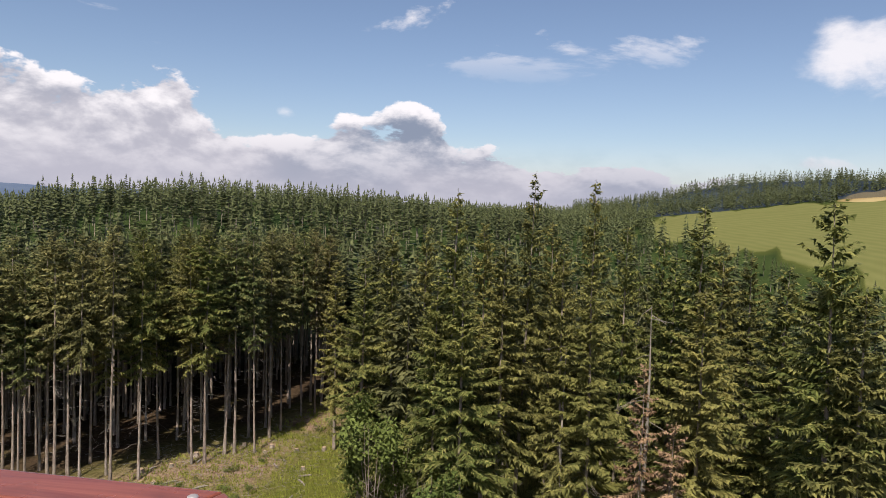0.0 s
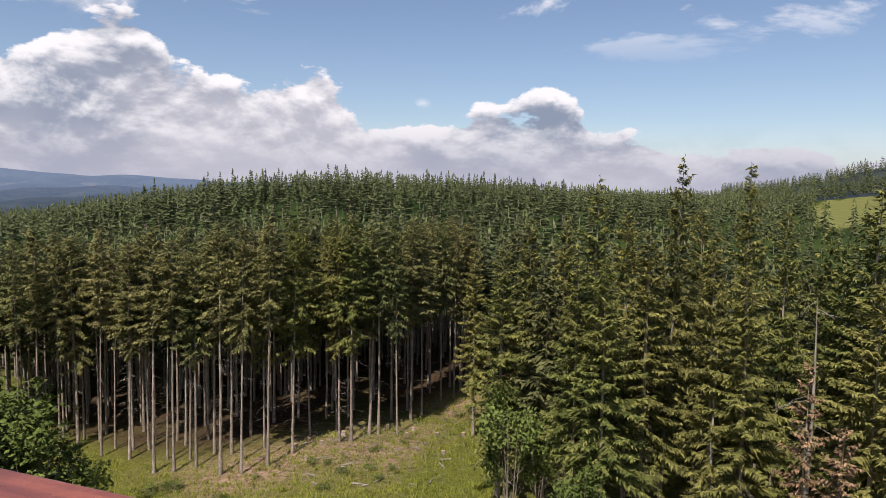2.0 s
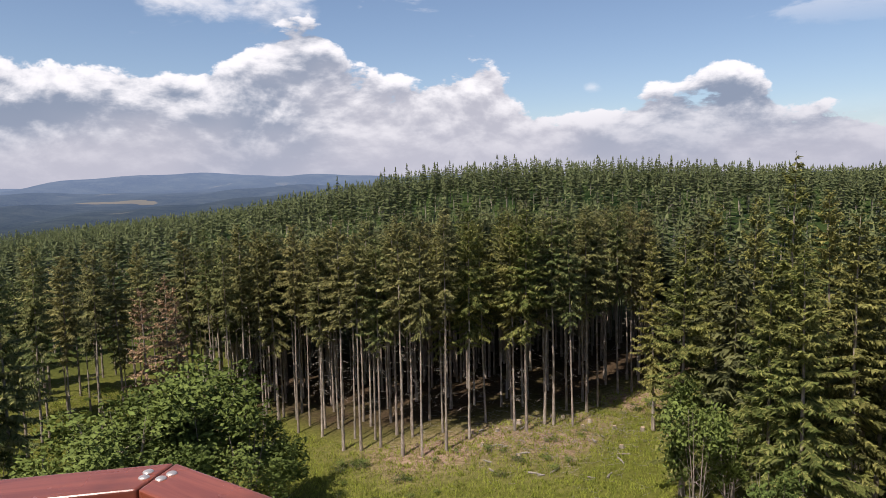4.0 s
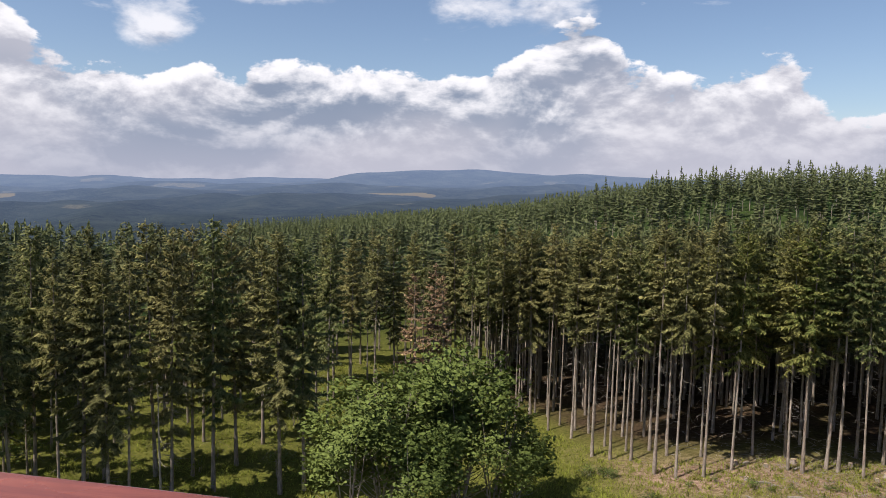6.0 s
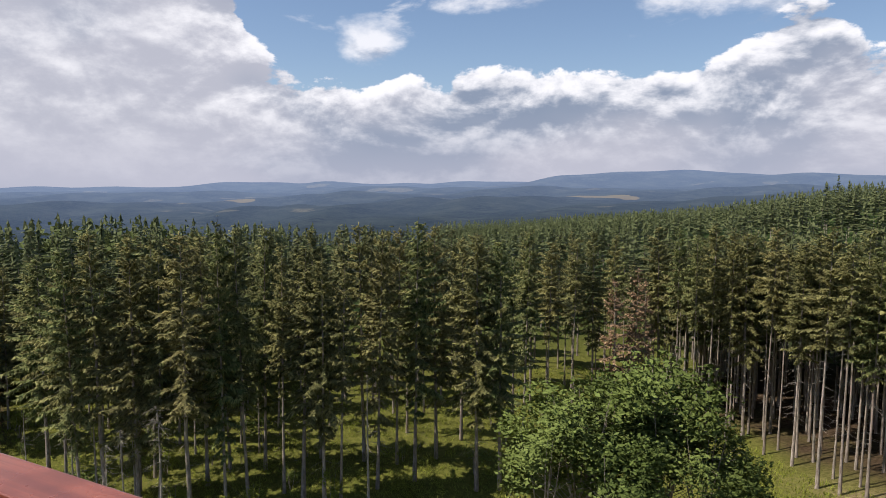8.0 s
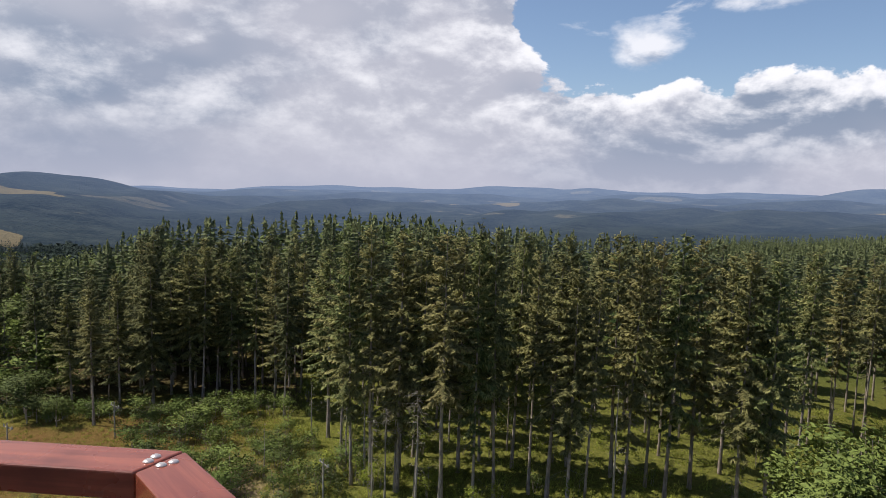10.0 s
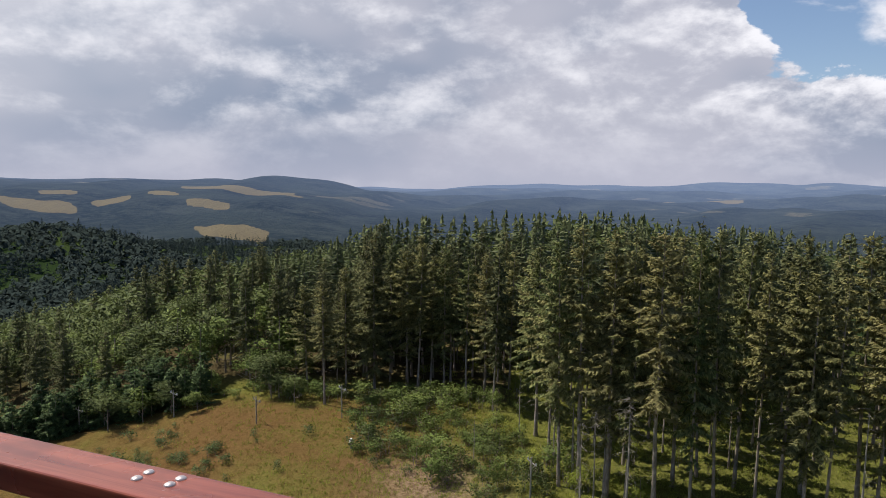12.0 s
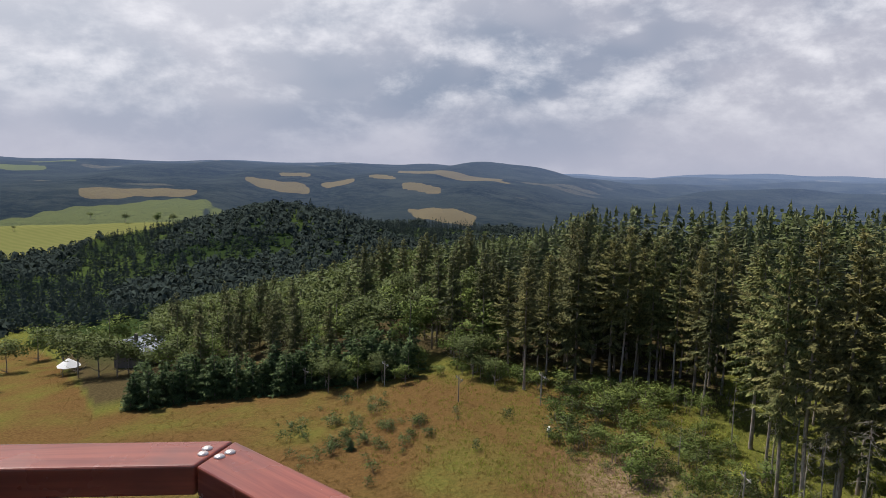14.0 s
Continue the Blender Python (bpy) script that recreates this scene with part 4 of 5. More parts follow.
close_kinds = [spruce_arrays(91 + i, 25.0, (0.20, 0.30, 0.14)[i], (5.8, 5.0, 6.4)[i], 0.82, 6, 0.46, 1.8, 0.40, 0.14, 0.72, 0.25, 1.0) for i in range(3)]
close_kinds += [spruce_arrays(81 + i, 25.0, (0.50, 0.58, 0.46)[i], (4.6, 4.2, 5.0)[i], 0.82, 6, 0.46, 1.7, 0.42, 0.18, 0.72, 0.45, 0.9) for i in range(3)]
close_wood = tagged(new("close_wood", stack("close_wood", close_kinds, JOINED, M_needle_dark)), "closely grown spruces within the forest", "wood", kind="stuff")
part("trunks", stack("close_trunks", [trunk_build(85, 25.0, 0.16, 6, 5).arrays()], [(0, *row[1:4], row[5], *row[5:]) for row in JOINED], M_bark, True), None, close_wood)["kind"] = "stuff"


def spot(az, r, eye):
    x, y = bearing(az, r)
    return x + eye[0], y + eye[1]


E0, E2 = (1.1, 0.3), (-0.2, 1.1)


# woods behind
def scatter(count, az0, az1, r0, r1, gap, g2, power=0.6):
    """Random places with an even spread over the area."""
    pts, cells = [], set()
    for _ in range(count * 4):
        if len(pts) >= count:
            break
        az, r = g2.uniform(az0, az1), math.sqrt(g2.uniform(r0 * r0, r1 * r1)) if power == 0.5 else r0 + (r1 - r0) * g2.random() ** power
        x, y = bearing(az, r)
        key = (int(x // gap), int(y // gap))
        if key in cells:
            continue
        cells.add(key)
        pts.append((az, r, x, y))
    return pts


def crest(az, r, z):
    """The room for a tree under the smooth top of the wood that covers knoll and slope."""
    return 30 + r * math.tan(math.radians(float(np.interp(az, (37, 46.7, 54, 60, 70, 84, 90, 96, 105, 110, 112, 114, 121, 128, 133, 142, 150), (-0.5, -2.1, -2.9, -3.3, -3.5, -3.0, -2.1, -1.8, -2.4, -3.2, -4.2, -5.5, -6.4, -7.4, -9.2, -11.0, -12.5))))) - z


def open_land(az, r):
    hay, straw, *_ = cover_of(np.array([az]), np.array([r]))
    return hay[0] > 0.2 or straw[0] > 0.2


def leaf_arrays(seed, height, width, base, clumps, leaves, size, tight=0.23, reach=0.72):
    """Leaves in clumps through an uneven crown with gaps."""
    q = np.random.default_rng(seed)
    V = []
    mid, half = height * (1 + base) / 2, height * (1 - base) / 2
    lob = q.uniform(0, 6.28, 4)
    lobes = []
    for i in range(max(4, clumps // 11)):
        d = q.normal(0, 1, 3)
        d[2] = abs(d[2]) * 0.9 - 0.35
        d /= np.linalg.norm(d)
        lobes.append(d * np.array([width / 2, width / 2, half]) * q.uniform(0.42, reach) + np.array([0, 0, mid]))
    for n in range(clumps):
        d = q.normal(0, 1, 3)
        d /= np.linalg.norm(d)
        a = math.atan2(d[1], d[0])
        wob = 1 + 0.22 * math.sin(2 * a + lob[0]) + 0.15 * math.sin(3 * a + lob[1] + 2 * d[2])
        big = width * tight * wob
        c = lobes[n % len(lobes)] + d * np.array([big, big, min(big, half * 0.5)]) * q.uniform(0.5, 1.0) ** 0.5
        spread = size * q.uniform(1.4, 2.6)
        p = c + q.normal(0, 1, (leaves, 3)) * spread * np.array([1, 1, 0.65])
        e1 = q.normal(0, 1, (leaves, 3))
        e1 /= np.linalg.norm(e1, axis=1)[:, None]
        e2 = np.cross(e1, q.normal(0, 1, (leaves, 3)))
        e2 /= np.linalg.norm(e2, axis=1)[:, None]
        e1[:, 2] *= 0.6
        s = size * q.uniform(0.6, 1.2, (leaves, 1))
        V.append(np.stack([p - e1 * s, p + e2 * s * 0.5, p + e1 * s, p + e1 * s, p - e2 * s * 0.5, p - e1 * s], 1).reshape(-1, 3))
    v = np.concatenate(V)
    v[:, 2] = np.maximum(v[:, 2], 0.03)
    return outward(v, mid * 0.8, 0.0, 0.28, seed)


def make_woods():
    g2 = np.random.default_rng(77)
    mid = [tiers(201 + i, 25.0, 0.36, (5.6, 6.2, 5.0, 5.8)[i], 21, 8, 2, 0.64) for i in range(4)]
    mid += [tiers(221 + i, 25.0, 0.14, 6.4, 28, 8, 2, 0.66) for i in range(2)]
    mid += [tiers(231 + i, 25.0, 0.34, (6.4, 5.8, 7.0, 6.4)[i], 14, 6, 2, 0.64) for i in range(4)]
    rows = []
    for az, r, x, y in scatter(1500, -46, 122, 60, 430, 4.8, g2, 0.72):
        if r < float(edge_of(az)) + (46 if 42 < az < 100 else 27) or open_land(az, r) or az > 100 or az > 76 and r < 190:
            continue
        h = g2.uniform(0.80, 1.10)
        z = float(ground_z(x, y))
        if az < -8:
            h = min(h, (30 - r * float(np.interp(az, (-46, -30, -26, -22, -10, -8), (0.075, 0.070, 0.056, 0.032, 0.026, 0.0))) - z) / 25 * g2.uniform(0.88, 1.0))
            if h < 0.10:
                continue
        elif az > 37:
            h = min(h, crest(az, r, z) / 25 * g2.uniform(0.84, 1.02))
            if h < 0.2:
                continue
        rows.append((g2.integers(4) + (6 if r > 150 else 0), x, y, z, h, h, g2.uniform(0, 6.28)))
    for az, r, x, y in scatter(330, 4, 46, 90, 150, 3.3, g2, 0.9):
        if float(edge_of(az)) + 24 < r < float(edge_of(az)) + 70:
            h = g2.uniform(0.82, 1.04)
            rows.append((g2.integers(4) + (6 if r > 128 else 0), x, y, float(ground_z(x, y)), h, h, g2.uniform(0, 6.28)))
    for az, r, x, y in scatter(360, 76, 121, 92, 190, 4.2, g2, 0.8):
        if r < float(edge_of(az)) + 30:
            continue
        z = float(ground_z(x, y))
        h = min(g2.uniform(0.72, 1.0), crest(az, r, z) / 25 * g2.uniform(0.86, 1.02))
        if h > 0.25:
            rows.append((g2.integers(4, 6) if r < 130 else g2.integers(6, 10), x, y, z, max(h, 0.6), h, g2.uniform(0, 6.28)))
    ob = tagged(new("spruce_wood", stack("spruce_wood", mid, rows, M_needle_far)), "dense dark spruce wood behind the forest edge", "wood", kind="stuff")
    pole = Build()
    pole.tube([(0, 0, -0.5), (0, 0, 10), (0, 0, 23)], [0.22, 0.16, 0.03], 5)
    part("trunks", stack("trunks", [pole.arrays()], [(0, *row[1:]) for row in rows], M_bark), None, ob)["kind"] = "stuff"
    far = [tiers(300 + i, 20.0, 0.15, (8.4, 9.2, 7.6, 9.0, 8.2)[i], 7, 5, 1, 0.72) for i in range(5)]
    rows = []
    for az, r, x, y in scatter(7600, -46, 66, 390, 1000, 6.0, g2, 0.62):
        if open_land(az, r):
            continue
        h = g2.uniform(0.68, 1.02)
        rows.append((g2.integers(5), x, y, float(ground_z(x, y)) - 1, h, h * g2.uniform(0.9, 1.1), g2.uniform(0, 6.28)))
    for az, r, x, y in scatter(900, -42, -10, 1000, 1290, 7.0, g2, 0.5):
        if not open_land(az, r):
            h = g2.uniform(0.7, 1.0)
            rows.append((g2.integers(5), x, y, float(ground_z(x, y)) - 1, h * 1.15, h, g2.uniform(0, 6.28)))
    tagged(new("far_spruce_wood", stack("far_spruce_wood", far, rows, M_needle_far)), "far wooded hill of dark spruces with a jagged outline", "wood", kind="stuff")
    # leafy woods on the slopes of the valley
    leafy = []
    for i in range(6):
        q = np.random.default_rng(420 + i)
        d = q.normal(0, 1, (26, 3))
        d[:, 2] = np.abs(d[:, 2]) * 1.1 - 0.25
        d /= np.linalg.norm(d, axis=1)[:, None]
        c = d * np.array([3.0, 3.0, 4.0]) * q.uniform(0.75, 1.15, (26, 1)) + np.array([0, 0, 4.0])
        e1 = np.cross(d, q.normal(0, 1, d.shape))
        e1 /= np.linalg.norm(e1, axis=1)[:, None]
        e2 = np.cross(d, e1)
        w = q.uniform(1.0, 1.7, (26, 1))
        nor = 0.5 * d + np.array([0, 0, 0.5]) + q.normal(0, 0.14, d.shape)
        leafy.append(wound(np.stack([c + e1 * w, c - e1 * w * 0.6 + e2 * w * 0.9, c - e1 * w * 0.6 - e2 * w * 0.9 - np.array([0, 0, 0.4])], 1), nor / np.linalg.norm(nor, axis=1)[:, None]))
    leafy += [tiers(440 + i, 10.0, 0.05, 5.0, 6, 5, 1, 0.75) for i in range(3)]
    rows = []
    for az, r, x, y in scatter(8600, 108, 164, 280, 900, 4.0, g2, 0.85):
        if open_land(az, r) or az < 112 and r < 320:
            continue
        s = g2.uniform(0.5, 1.15)
        rows.append((g2.integers(6) if noise.noise((x * 0.008, y * 0.008, 0.0)) > -0.05 else g2.integers(6, 9), x, y, float(ground_z(x, y)) - 2.5, s * 1.25, s * g2.uniform(0.85, 1.35), g2.uniform(0, 6.28)))
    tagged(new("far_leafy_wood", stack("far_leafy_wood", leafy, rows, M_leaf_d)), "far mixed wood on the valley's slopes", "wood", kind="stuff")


# blue haze and cloud shade over the valley are put into this colour
M_leaf_d = foliage("hazed_shaded_leaves", (0.022, 0.034, 0.036), (0.046, 0.060, 0.052), 0.15, None, 0.3, 0.0)
make_woods()


# ---- leafy trees, bushes and young growth ----
def limbs_build(seed, height, width, base, radius, stems=1, limbs=9):
    q = np.random.default_rng(seed + 5)
    b = Build()
    for s in range(stems):
        a = q.uniform(0, 6.28)
        off = 0.0 if stems == 1 else 0.25 * width
        top = np.array([off * math.cos(a), off * math.sin(a), height * 0.86])
        foot = np.array([0.12 * math.cos(a), 0.12 * math.sin(a), -0.2]) * (stems > 1) + np.array([0, 0, -0.2]) * (stems == 1)
        t = np.linspace(0, 1, 6)[:, None]
        pts = foot + (top - foot) * t ** np.array([1.4, 1.4, 1.0]) + q.normal(0, 0.06, (6, 3)) * (t > 0) * (t < 1)
        b.tube(pts, radius * (1 - 0.85 * t[:, 0]), 6)
        for i in range(limbs):
            u = q.uniform(max(base * 0.7, 0.15), 0.85)
            p = foot + (top - foot) * u ** np.array([1.4, 1.4, 1.0])
            w = q.uniform(0, 6.28)
            L = width * 0.42 * q.uniform(0.6, 1.0) * (1.1 - 0.5 * u)
            e = p + np.array([math.cos(w) * L, math.sin(w) * L, L * q.uniform(0.4, 0.9)])
            m = (p + e) / 2 + np.array([0, 0, -0.08 * L])
            b.tube([p, m, e] if limbs > 4 else [p, e], [radius * 0.4 * (1.1 - u), radius * 0.25 * (1.1 - u), radius * 0.06][:3 if limbs > 4 else 2], 4 if limbs > 4 else 3)
    return b


def leafy_thing(name, seed, height, width, base, clumps, leaves, size, mat, label, category, group, stems=1, radius=0.14, **kw):
    ob = tagged(new(name), label, category, group)
    part("trunk" if category == "tree" else "stem", limbs_build(seed, height, width, base, radius, stems, 9 if category == "tree" else 2).mesh("leafy_trunk", M_bark, True), None, ob)
    part("crown" if category == "tree" else "foliage", leaf_mesh("leafy_crown", *leaf_arrays(seed, height, width, base, clumps, leaves, size, **kw), mat), None, ob)
    PATTERNS.append(ob)
    return ob


ASH = [leafy_thing("leafy_tree", 501 + i, 12.0, 7.6, 0.16, 150, 26, 0.24, M_leaf, "many-stemmed broad-leaved tree with a loose bright green crown", "tree", "leafy trees", 5, 0.10, tight=0.15, reach=0.98) for i in range(3)]
BEECH = [leafy_thing("leafy_tree", 511 + i, 12.0, 7.5, 0.06, 56, 18, 0.35, (M_leaf_b, M_leaf, M_leaf_b)[i], "leafy tree with an uneven pale green crown on the slope", "tree", "leafy trees on the slope", 1, 0.16) for i in range(3)]
BUSH = [leafy_thing("bush", 521 + i, 2.2, 2.4, 0.02, 26, 13, 0.125, (M_leaf, M_leaf_b, M_leaf)[i], "low leafy green bush in the rough grass", "bush", "bushes at the forest edge", 3, 0.03) for i in range(3)]
SHRUB = [leafy_thing("shrub", 531 + i, 1.9, 2.2, 0.02, 18, 9, 0.15, M_needle_b, "small dark green shrub in the dry meadow", "bush", "shrubs in the meadow", 3, 0.02) for i in range(2)]
TALLBUSH = [leafy_thing("bush", 536 + i, 4.2, 2.6, 0.02, 40, 14, 0.12, (M_leaf, M_grass)[i], "tall loose light green bush under the spruces", "bush", "bushes under the loose wood", 3, 0.04) for i in range(2)]


def young_thing(seed):
    ob = tagged(new("young_spruce"), "small young spruce with dense green branches to the ground", "tree", "young spruces")
    part("trunk", trunk_build(seed, 5.0, 0.07, 6, 4).mesh("young_trunk", M_bark), None, ob)
    part("crown", leaf_mesh("young_crown", *spruce_arrays(seed, 5.0, 0.04, 2.6, spacing=0.34, whorl=6, step=0.20, size=0.85, taper=0.95, belly=0.10, ragged=0.25, sag=0.6), M_needle_b), None, ob)
    PATTERNS.append(ob)
    return ob


YOUNG = [young_thing(541 + i) for i in range(3)]


def set_thing(kind, x, y, s, turn, wide=1.0, sink=0.04):
    return copy_thing(kind, pose(x, y, float(ground_z(x, y)) - sink, 0, 0, turn) @ Matrix.Diagonal((s * wide, s * wide, s, 1)))


g3 = np.random.default_rng(91)
# broad-leaved trees before the clear-cut
for az, r, h in [(52.3, 60, 16.4), (45.8, 63, 17.2), (42.9, 62, 13.8), (49.6, 57, 13.0), (40.9, 66, 10.0), (55.3, 57, 13.0), (51.4, 62, 17.4), (46.6, 66, 18.4)]:
    x, y = bearing(az, r)
    TREES.append((x, y))
    set_thing(ASH[int(r) % 3], x, y, h / 12, az * 31)
for az, r, h, w in [(6.2, 52, 14.4, 0.62), (0.9, 47, 11.5, 0.6), (3.7, 60, 10.6, 0.7)]:
    x, y = spot(az, r, E0)
    set_thing(ASH[int(h) % 2], x, y, h / 12, az * 31, w)
# mixed wood down the western slope
placed = []
for _ in range(2500):
    if len(placed) >= 125:
        break
    az = g3.uniform(117, 144)
    r = float(edge_of(az)) + 6 + (75 if az < 144 else 24) * g3.random() ** 1.1
    x, y = bearing(az, r)
    if all((x - a) ** 2 + (y - b) ** 2 > 13 for a, b in placed):
        placed.append((x, y))
        h = g3.uniform(8.0, 12.5) + (r - float(edge_of(az))) * 0.06 + max(0.0, (129 - az) * 1.15) - max(0.0, (az - 139) * 0.25)
        h = min(h, crest(az, r, float(ground_z(x, y))) * g3.uniform(0.85, 1.0))
        if h < 3:
            continue
        if g3.random() < (0.68 if az > 124 else 0.5):
            set_thing(BEECH[g3.integers(3)], x, y, min(h, 12.5) / 12, g3.uniform(0, 360), g3.uniform(0.85, 1.2))
        else:
            set_thing(WALL_KINDS[g3.integers(3)], x, y, min(1.2 * h, 17.5) / 25, g3.uniform(0, 360), 1.1)
rest = []
rest_kinds = [leaf_arrays(601 + i, 12.0, 7.5, 0.08, 28, 7, 0.66) for i in range(4)]
for az, r, x, y in scatter(460, 110, 151, 140, 300, 6.0, g3, 0.8):
    if r < float(edge_of(az)) + 48 or az > 144.5:
        continue
    z = float(ground_z(x, y))
    k = min(g3.uniform(0.95, 1.45), crest(az, r, z) / 12 * g3.uniform(0.9, 1.0))
    if k > 0.3:
        rest.append((g3.integers(4), x, y, z - 0.3, k, k, g3.uniform(0, 6.28)))
for az, r, x, y in scatter(80, 84, 112, 150, 225, 6.0, g3, 0.8):
    z = float(ground_z(x, y))
    k = min(g3.uniform(1.45, 1.9), crest(az, r, z) / 12 * 0.97)
    rest.append((g3.integers(4), x, y, z - 0.3, k * 0.8, k, g3.uniform(0, 6.28)))
tagged(new("leafy_wood", stack("leafy_wood", rest_kinds, rest, M_leaf_b)), "mixed leafy wood going down the slope", "wood", kind="stuff")
for i in range(26):
    az = g3.uniform(116, 131)
    r = float(edge_of(az)) + g3.uniform(-6, 5)
    x, y = bearing(az, r)
    set_thing(BEECH[g3.integers(3)], x, y, g3.uniform(0.28, 0.6), g3.uniform(0, 360), 1.2)
# row of young spruces along the meadow
for i in range(84):
    az = 123.5 + 23.0 * (i + g3.uniform(-0.3, 0.3)) / 84
    r = float(edge_of(az)) + g3.uniform(-3, 5)
    x, y = bearing(az, r)
    set_thing(YOUNG[g3.integers(3)], x, y, g3.uniform(0.85, 1.6), g3.uniform(0, 360), 1.1)
# saplings in the meadow
for i in range(84):
    az, r = g3.normal(128.6, 4.8), g3.normal(77, 6.0)
    x, y = bearing(az, r)
    if g3.random() < 0.07:
        set_thing(YOUNG[g3.integers(3)], x, y, g3.uniform(0.15, 0.30), g3.uniform(0, 360), 1.7)
    else:
        set_thing(SHRUB[g3.integers(2)], x, y, g3.uniform(0.35, 0.85), g3.uniform(0, 360), g3.uniform(0.9, 1.4))
# bushes at the western edge and under the loose wood
for i in range(195):
    az = g3.uniform(94, 111) if i < 170 else g3.uniform(111, 122)
    r = float(edge_of(az)) + 1 - 28 * g3.random() ** 1.2 * (1.0 if az < 111 else 0.15)
    x, y = bearing(az, r)
    set_thing(BUSH[g3.integers(3)], x, y, 0.45 + 1.1 * g3.random() ** 1.7, g3.uniform(0, 360), g3.uniform(0.9, 1.4))
under = []
under_kinds = [leaf_arrays(571 + i, 2.2, 3.0, 0.02, 20, 9, 0.12) for i in range(4)]
for i in range(340):
    az = g3.uniform(44, 106)
    r = float(edge_of(az)) + g3.uniform(-9, 36)
    x, y = bearing(az, r)
    k = g3.uniform(0.3, 0.95)
    under.append((g3.integers(4), x, y, float(ground_z(x, y)) - 0.05, k * 1.2, k, g3.uniform(0, 6.28)))
tagged(new("undergrowth", stack("undergrowth", under_kinds, under, M_grass)), "light green undergrowth on the floor of the loose wood", "undergrowth", kind="stuff")
for i in range(70):
    az = g3.uniform(86, 106) if i < 45 else g3.uniform(56, 86)
    r = float(edge_of(az)) + g3.uniform(-6, 30)
    x, y = bearing(az, r)
    set_thing(TALLBUSH[g3.integers(2)], x, y, g3.uniform(0.4, 1.1), g3.uniform(0, 360), g3.uniform(0.9, 1.3))
for i in range(34):
    az = g3.uniform(8, 36)
    r = float(edge_of(az)) - g3.uniform(2, 15)
    x, y = bearing(az, r)
    set_thing(BUSH[g3.integers(3)], x, y, g3.uniform(0.2, 0.5), g3.uniform(0, 360), 1.6)


# dead standing trunks
def snag_thing(seed, height, twigs):
    ob = tagged(new("dead_trunk"), "dead standing spruce trunk, bare and silver-grey with broken twigs", "tree", "dead trunks")
    part("trunk", trunk_build(seed, height, 0.13, 7, 6).mesh("snag_trunk", M_deadwood, True), None, ob)
    part("deadwood", twig_build(seed, height, 0.25, 0.98, twigs, 1.5, 0.018).mesh("snag_twigs", M_deadwood), None, ob)["kind"] = "stuff"
    PATTERNS.append(ob)
    return ob


SNAG = [snag_thing(561, 12.0, 46), snag_thing(562, 12.0, 18)]
for az, r, h, k in [(93.0, 66.5, 13.0, 0), (94.6, 69, 10.0, 0), (97.6, 79, 8.2, 1), (91.2, 63, 9.5, 0), (90.4, 65, 11.0, 0), (92.3, 61, 9.0, 0), (88.5, 60, 12.0, 0), (-16.6, 50.6, 23.6, 1), (-28.6, 54.6, 22.2, 1), (-10.0, 52.6, 20.0, 1), (101.5, 70, 6.0, 1), (71.5, 60, 14.0, 1)]:
    x, y = spot(az, r, E2 if az > 40 else E0)
    set_thing(SNAG[k], x, y, h / 12, az * 41, 1.0)


# ---- posts, house and small things ----
M_post = bark("grey_pole", (0.20, 0.18, 0.16), (0.40, 0.37, 0.33), 9.0)
M_white = material("white_paint", lambda g: (g.mix(g.noise(g.n("ShaderNodeTexCoord").outputs["Object"], 8.0), (0.70, 0.70, 0.68), (0.84, 0.84, 0.82)), {}), rough=0.5)
M_roof = material("grey_roof_panels", lambda g: (g.mix(g.noise(g.n("ShaderNodeTexCoord").outputs["Object"], 1.2, 5.0), (0.10, 0.11, 0.13), (0.22, 0.24, 0.27)), {}), rough=0.35)
M_panel = material("pale_roof_panel", lambda g: (g.mix(g.noise(g.n("ShaderNodeTexCoord").outputs["Object"], 3.0), (0.40, 0.43, 0.48), (0.55, 0.58, 0.63)), {}), rough=0.2, spec=0.6)
M_wall = material("house_wall", lambda g: (g.mix(g.noise(g.n("ShaderNodeTexCoord").outputs["Object"], 2.0, 5.0), (0.10, 0.085, 0.075), (0.17, 0.15, 0.13)), {}), rough=0.8)


def lift_pole(x, y, h, turn):
    ob = tagged(new("utility_pole"), "weathered grey pole with a crossarm standing in the meadow", "pole", "poles in the meadow")
    b = Build()
    b.tube([(0, 0, -0.4), (0, 0, h)], [0.09, 0.07], 8)
    b.add([(0.07, 0, h), (0, 0.07, h), (-0.07, 0, h), (0, -0.07, h)], [(0, 1, 2), (0, 2, 3)])
    part("mast", b.mesh("mast", M_post), None, ob)
    bm = bmesh.new()
    box(bm, 0, 0.09, h - 0.55, 1.9, 0.09, 0.11)
    bevel_all(bm, 0.015, 1)
    arm = part("crossarm", bm, M_post, ob)
    for dx in (-0.8, 0.8):
        bm = bmesh.new()
        bmesh.ops.create_cone(bm, cap_ends=True, segments=10, radius1=0.09, radius2=0.06, depth=0.22, matrix=pose(dx, 0.09, h - 0.40))
        part("roller", bm, M_steel, arm)
    bm = bmesh.new()
    box(bm, 0.35, 0.09, h - 0.85, 0.9, 0.05, 0.05)
    bmesh.ops.rotate(bm, verts=bm.verts, cent=(0.35, 0.09, h - 0.85), matrix=Matrix.Rotation(radians(-38), 3, "Y"))
    part("brace", bm, M_post, ob)
    ob.matrix_world = pose(x, y, float(ground_z(x, y)), 0, 0, turn)


for az, r, h in [(112.2, 86, 4.4), (119.3, 86, 3.6), (125.8, 97, 3.8), (132.6, 104, 3.6), (137.6, 112, 3.4), (141.6, 118, 3.2), (95.5, 62.5, 4.6)]:
    x, y = bearing(az, r)
    lift_pole(x, y, h, az - 62)


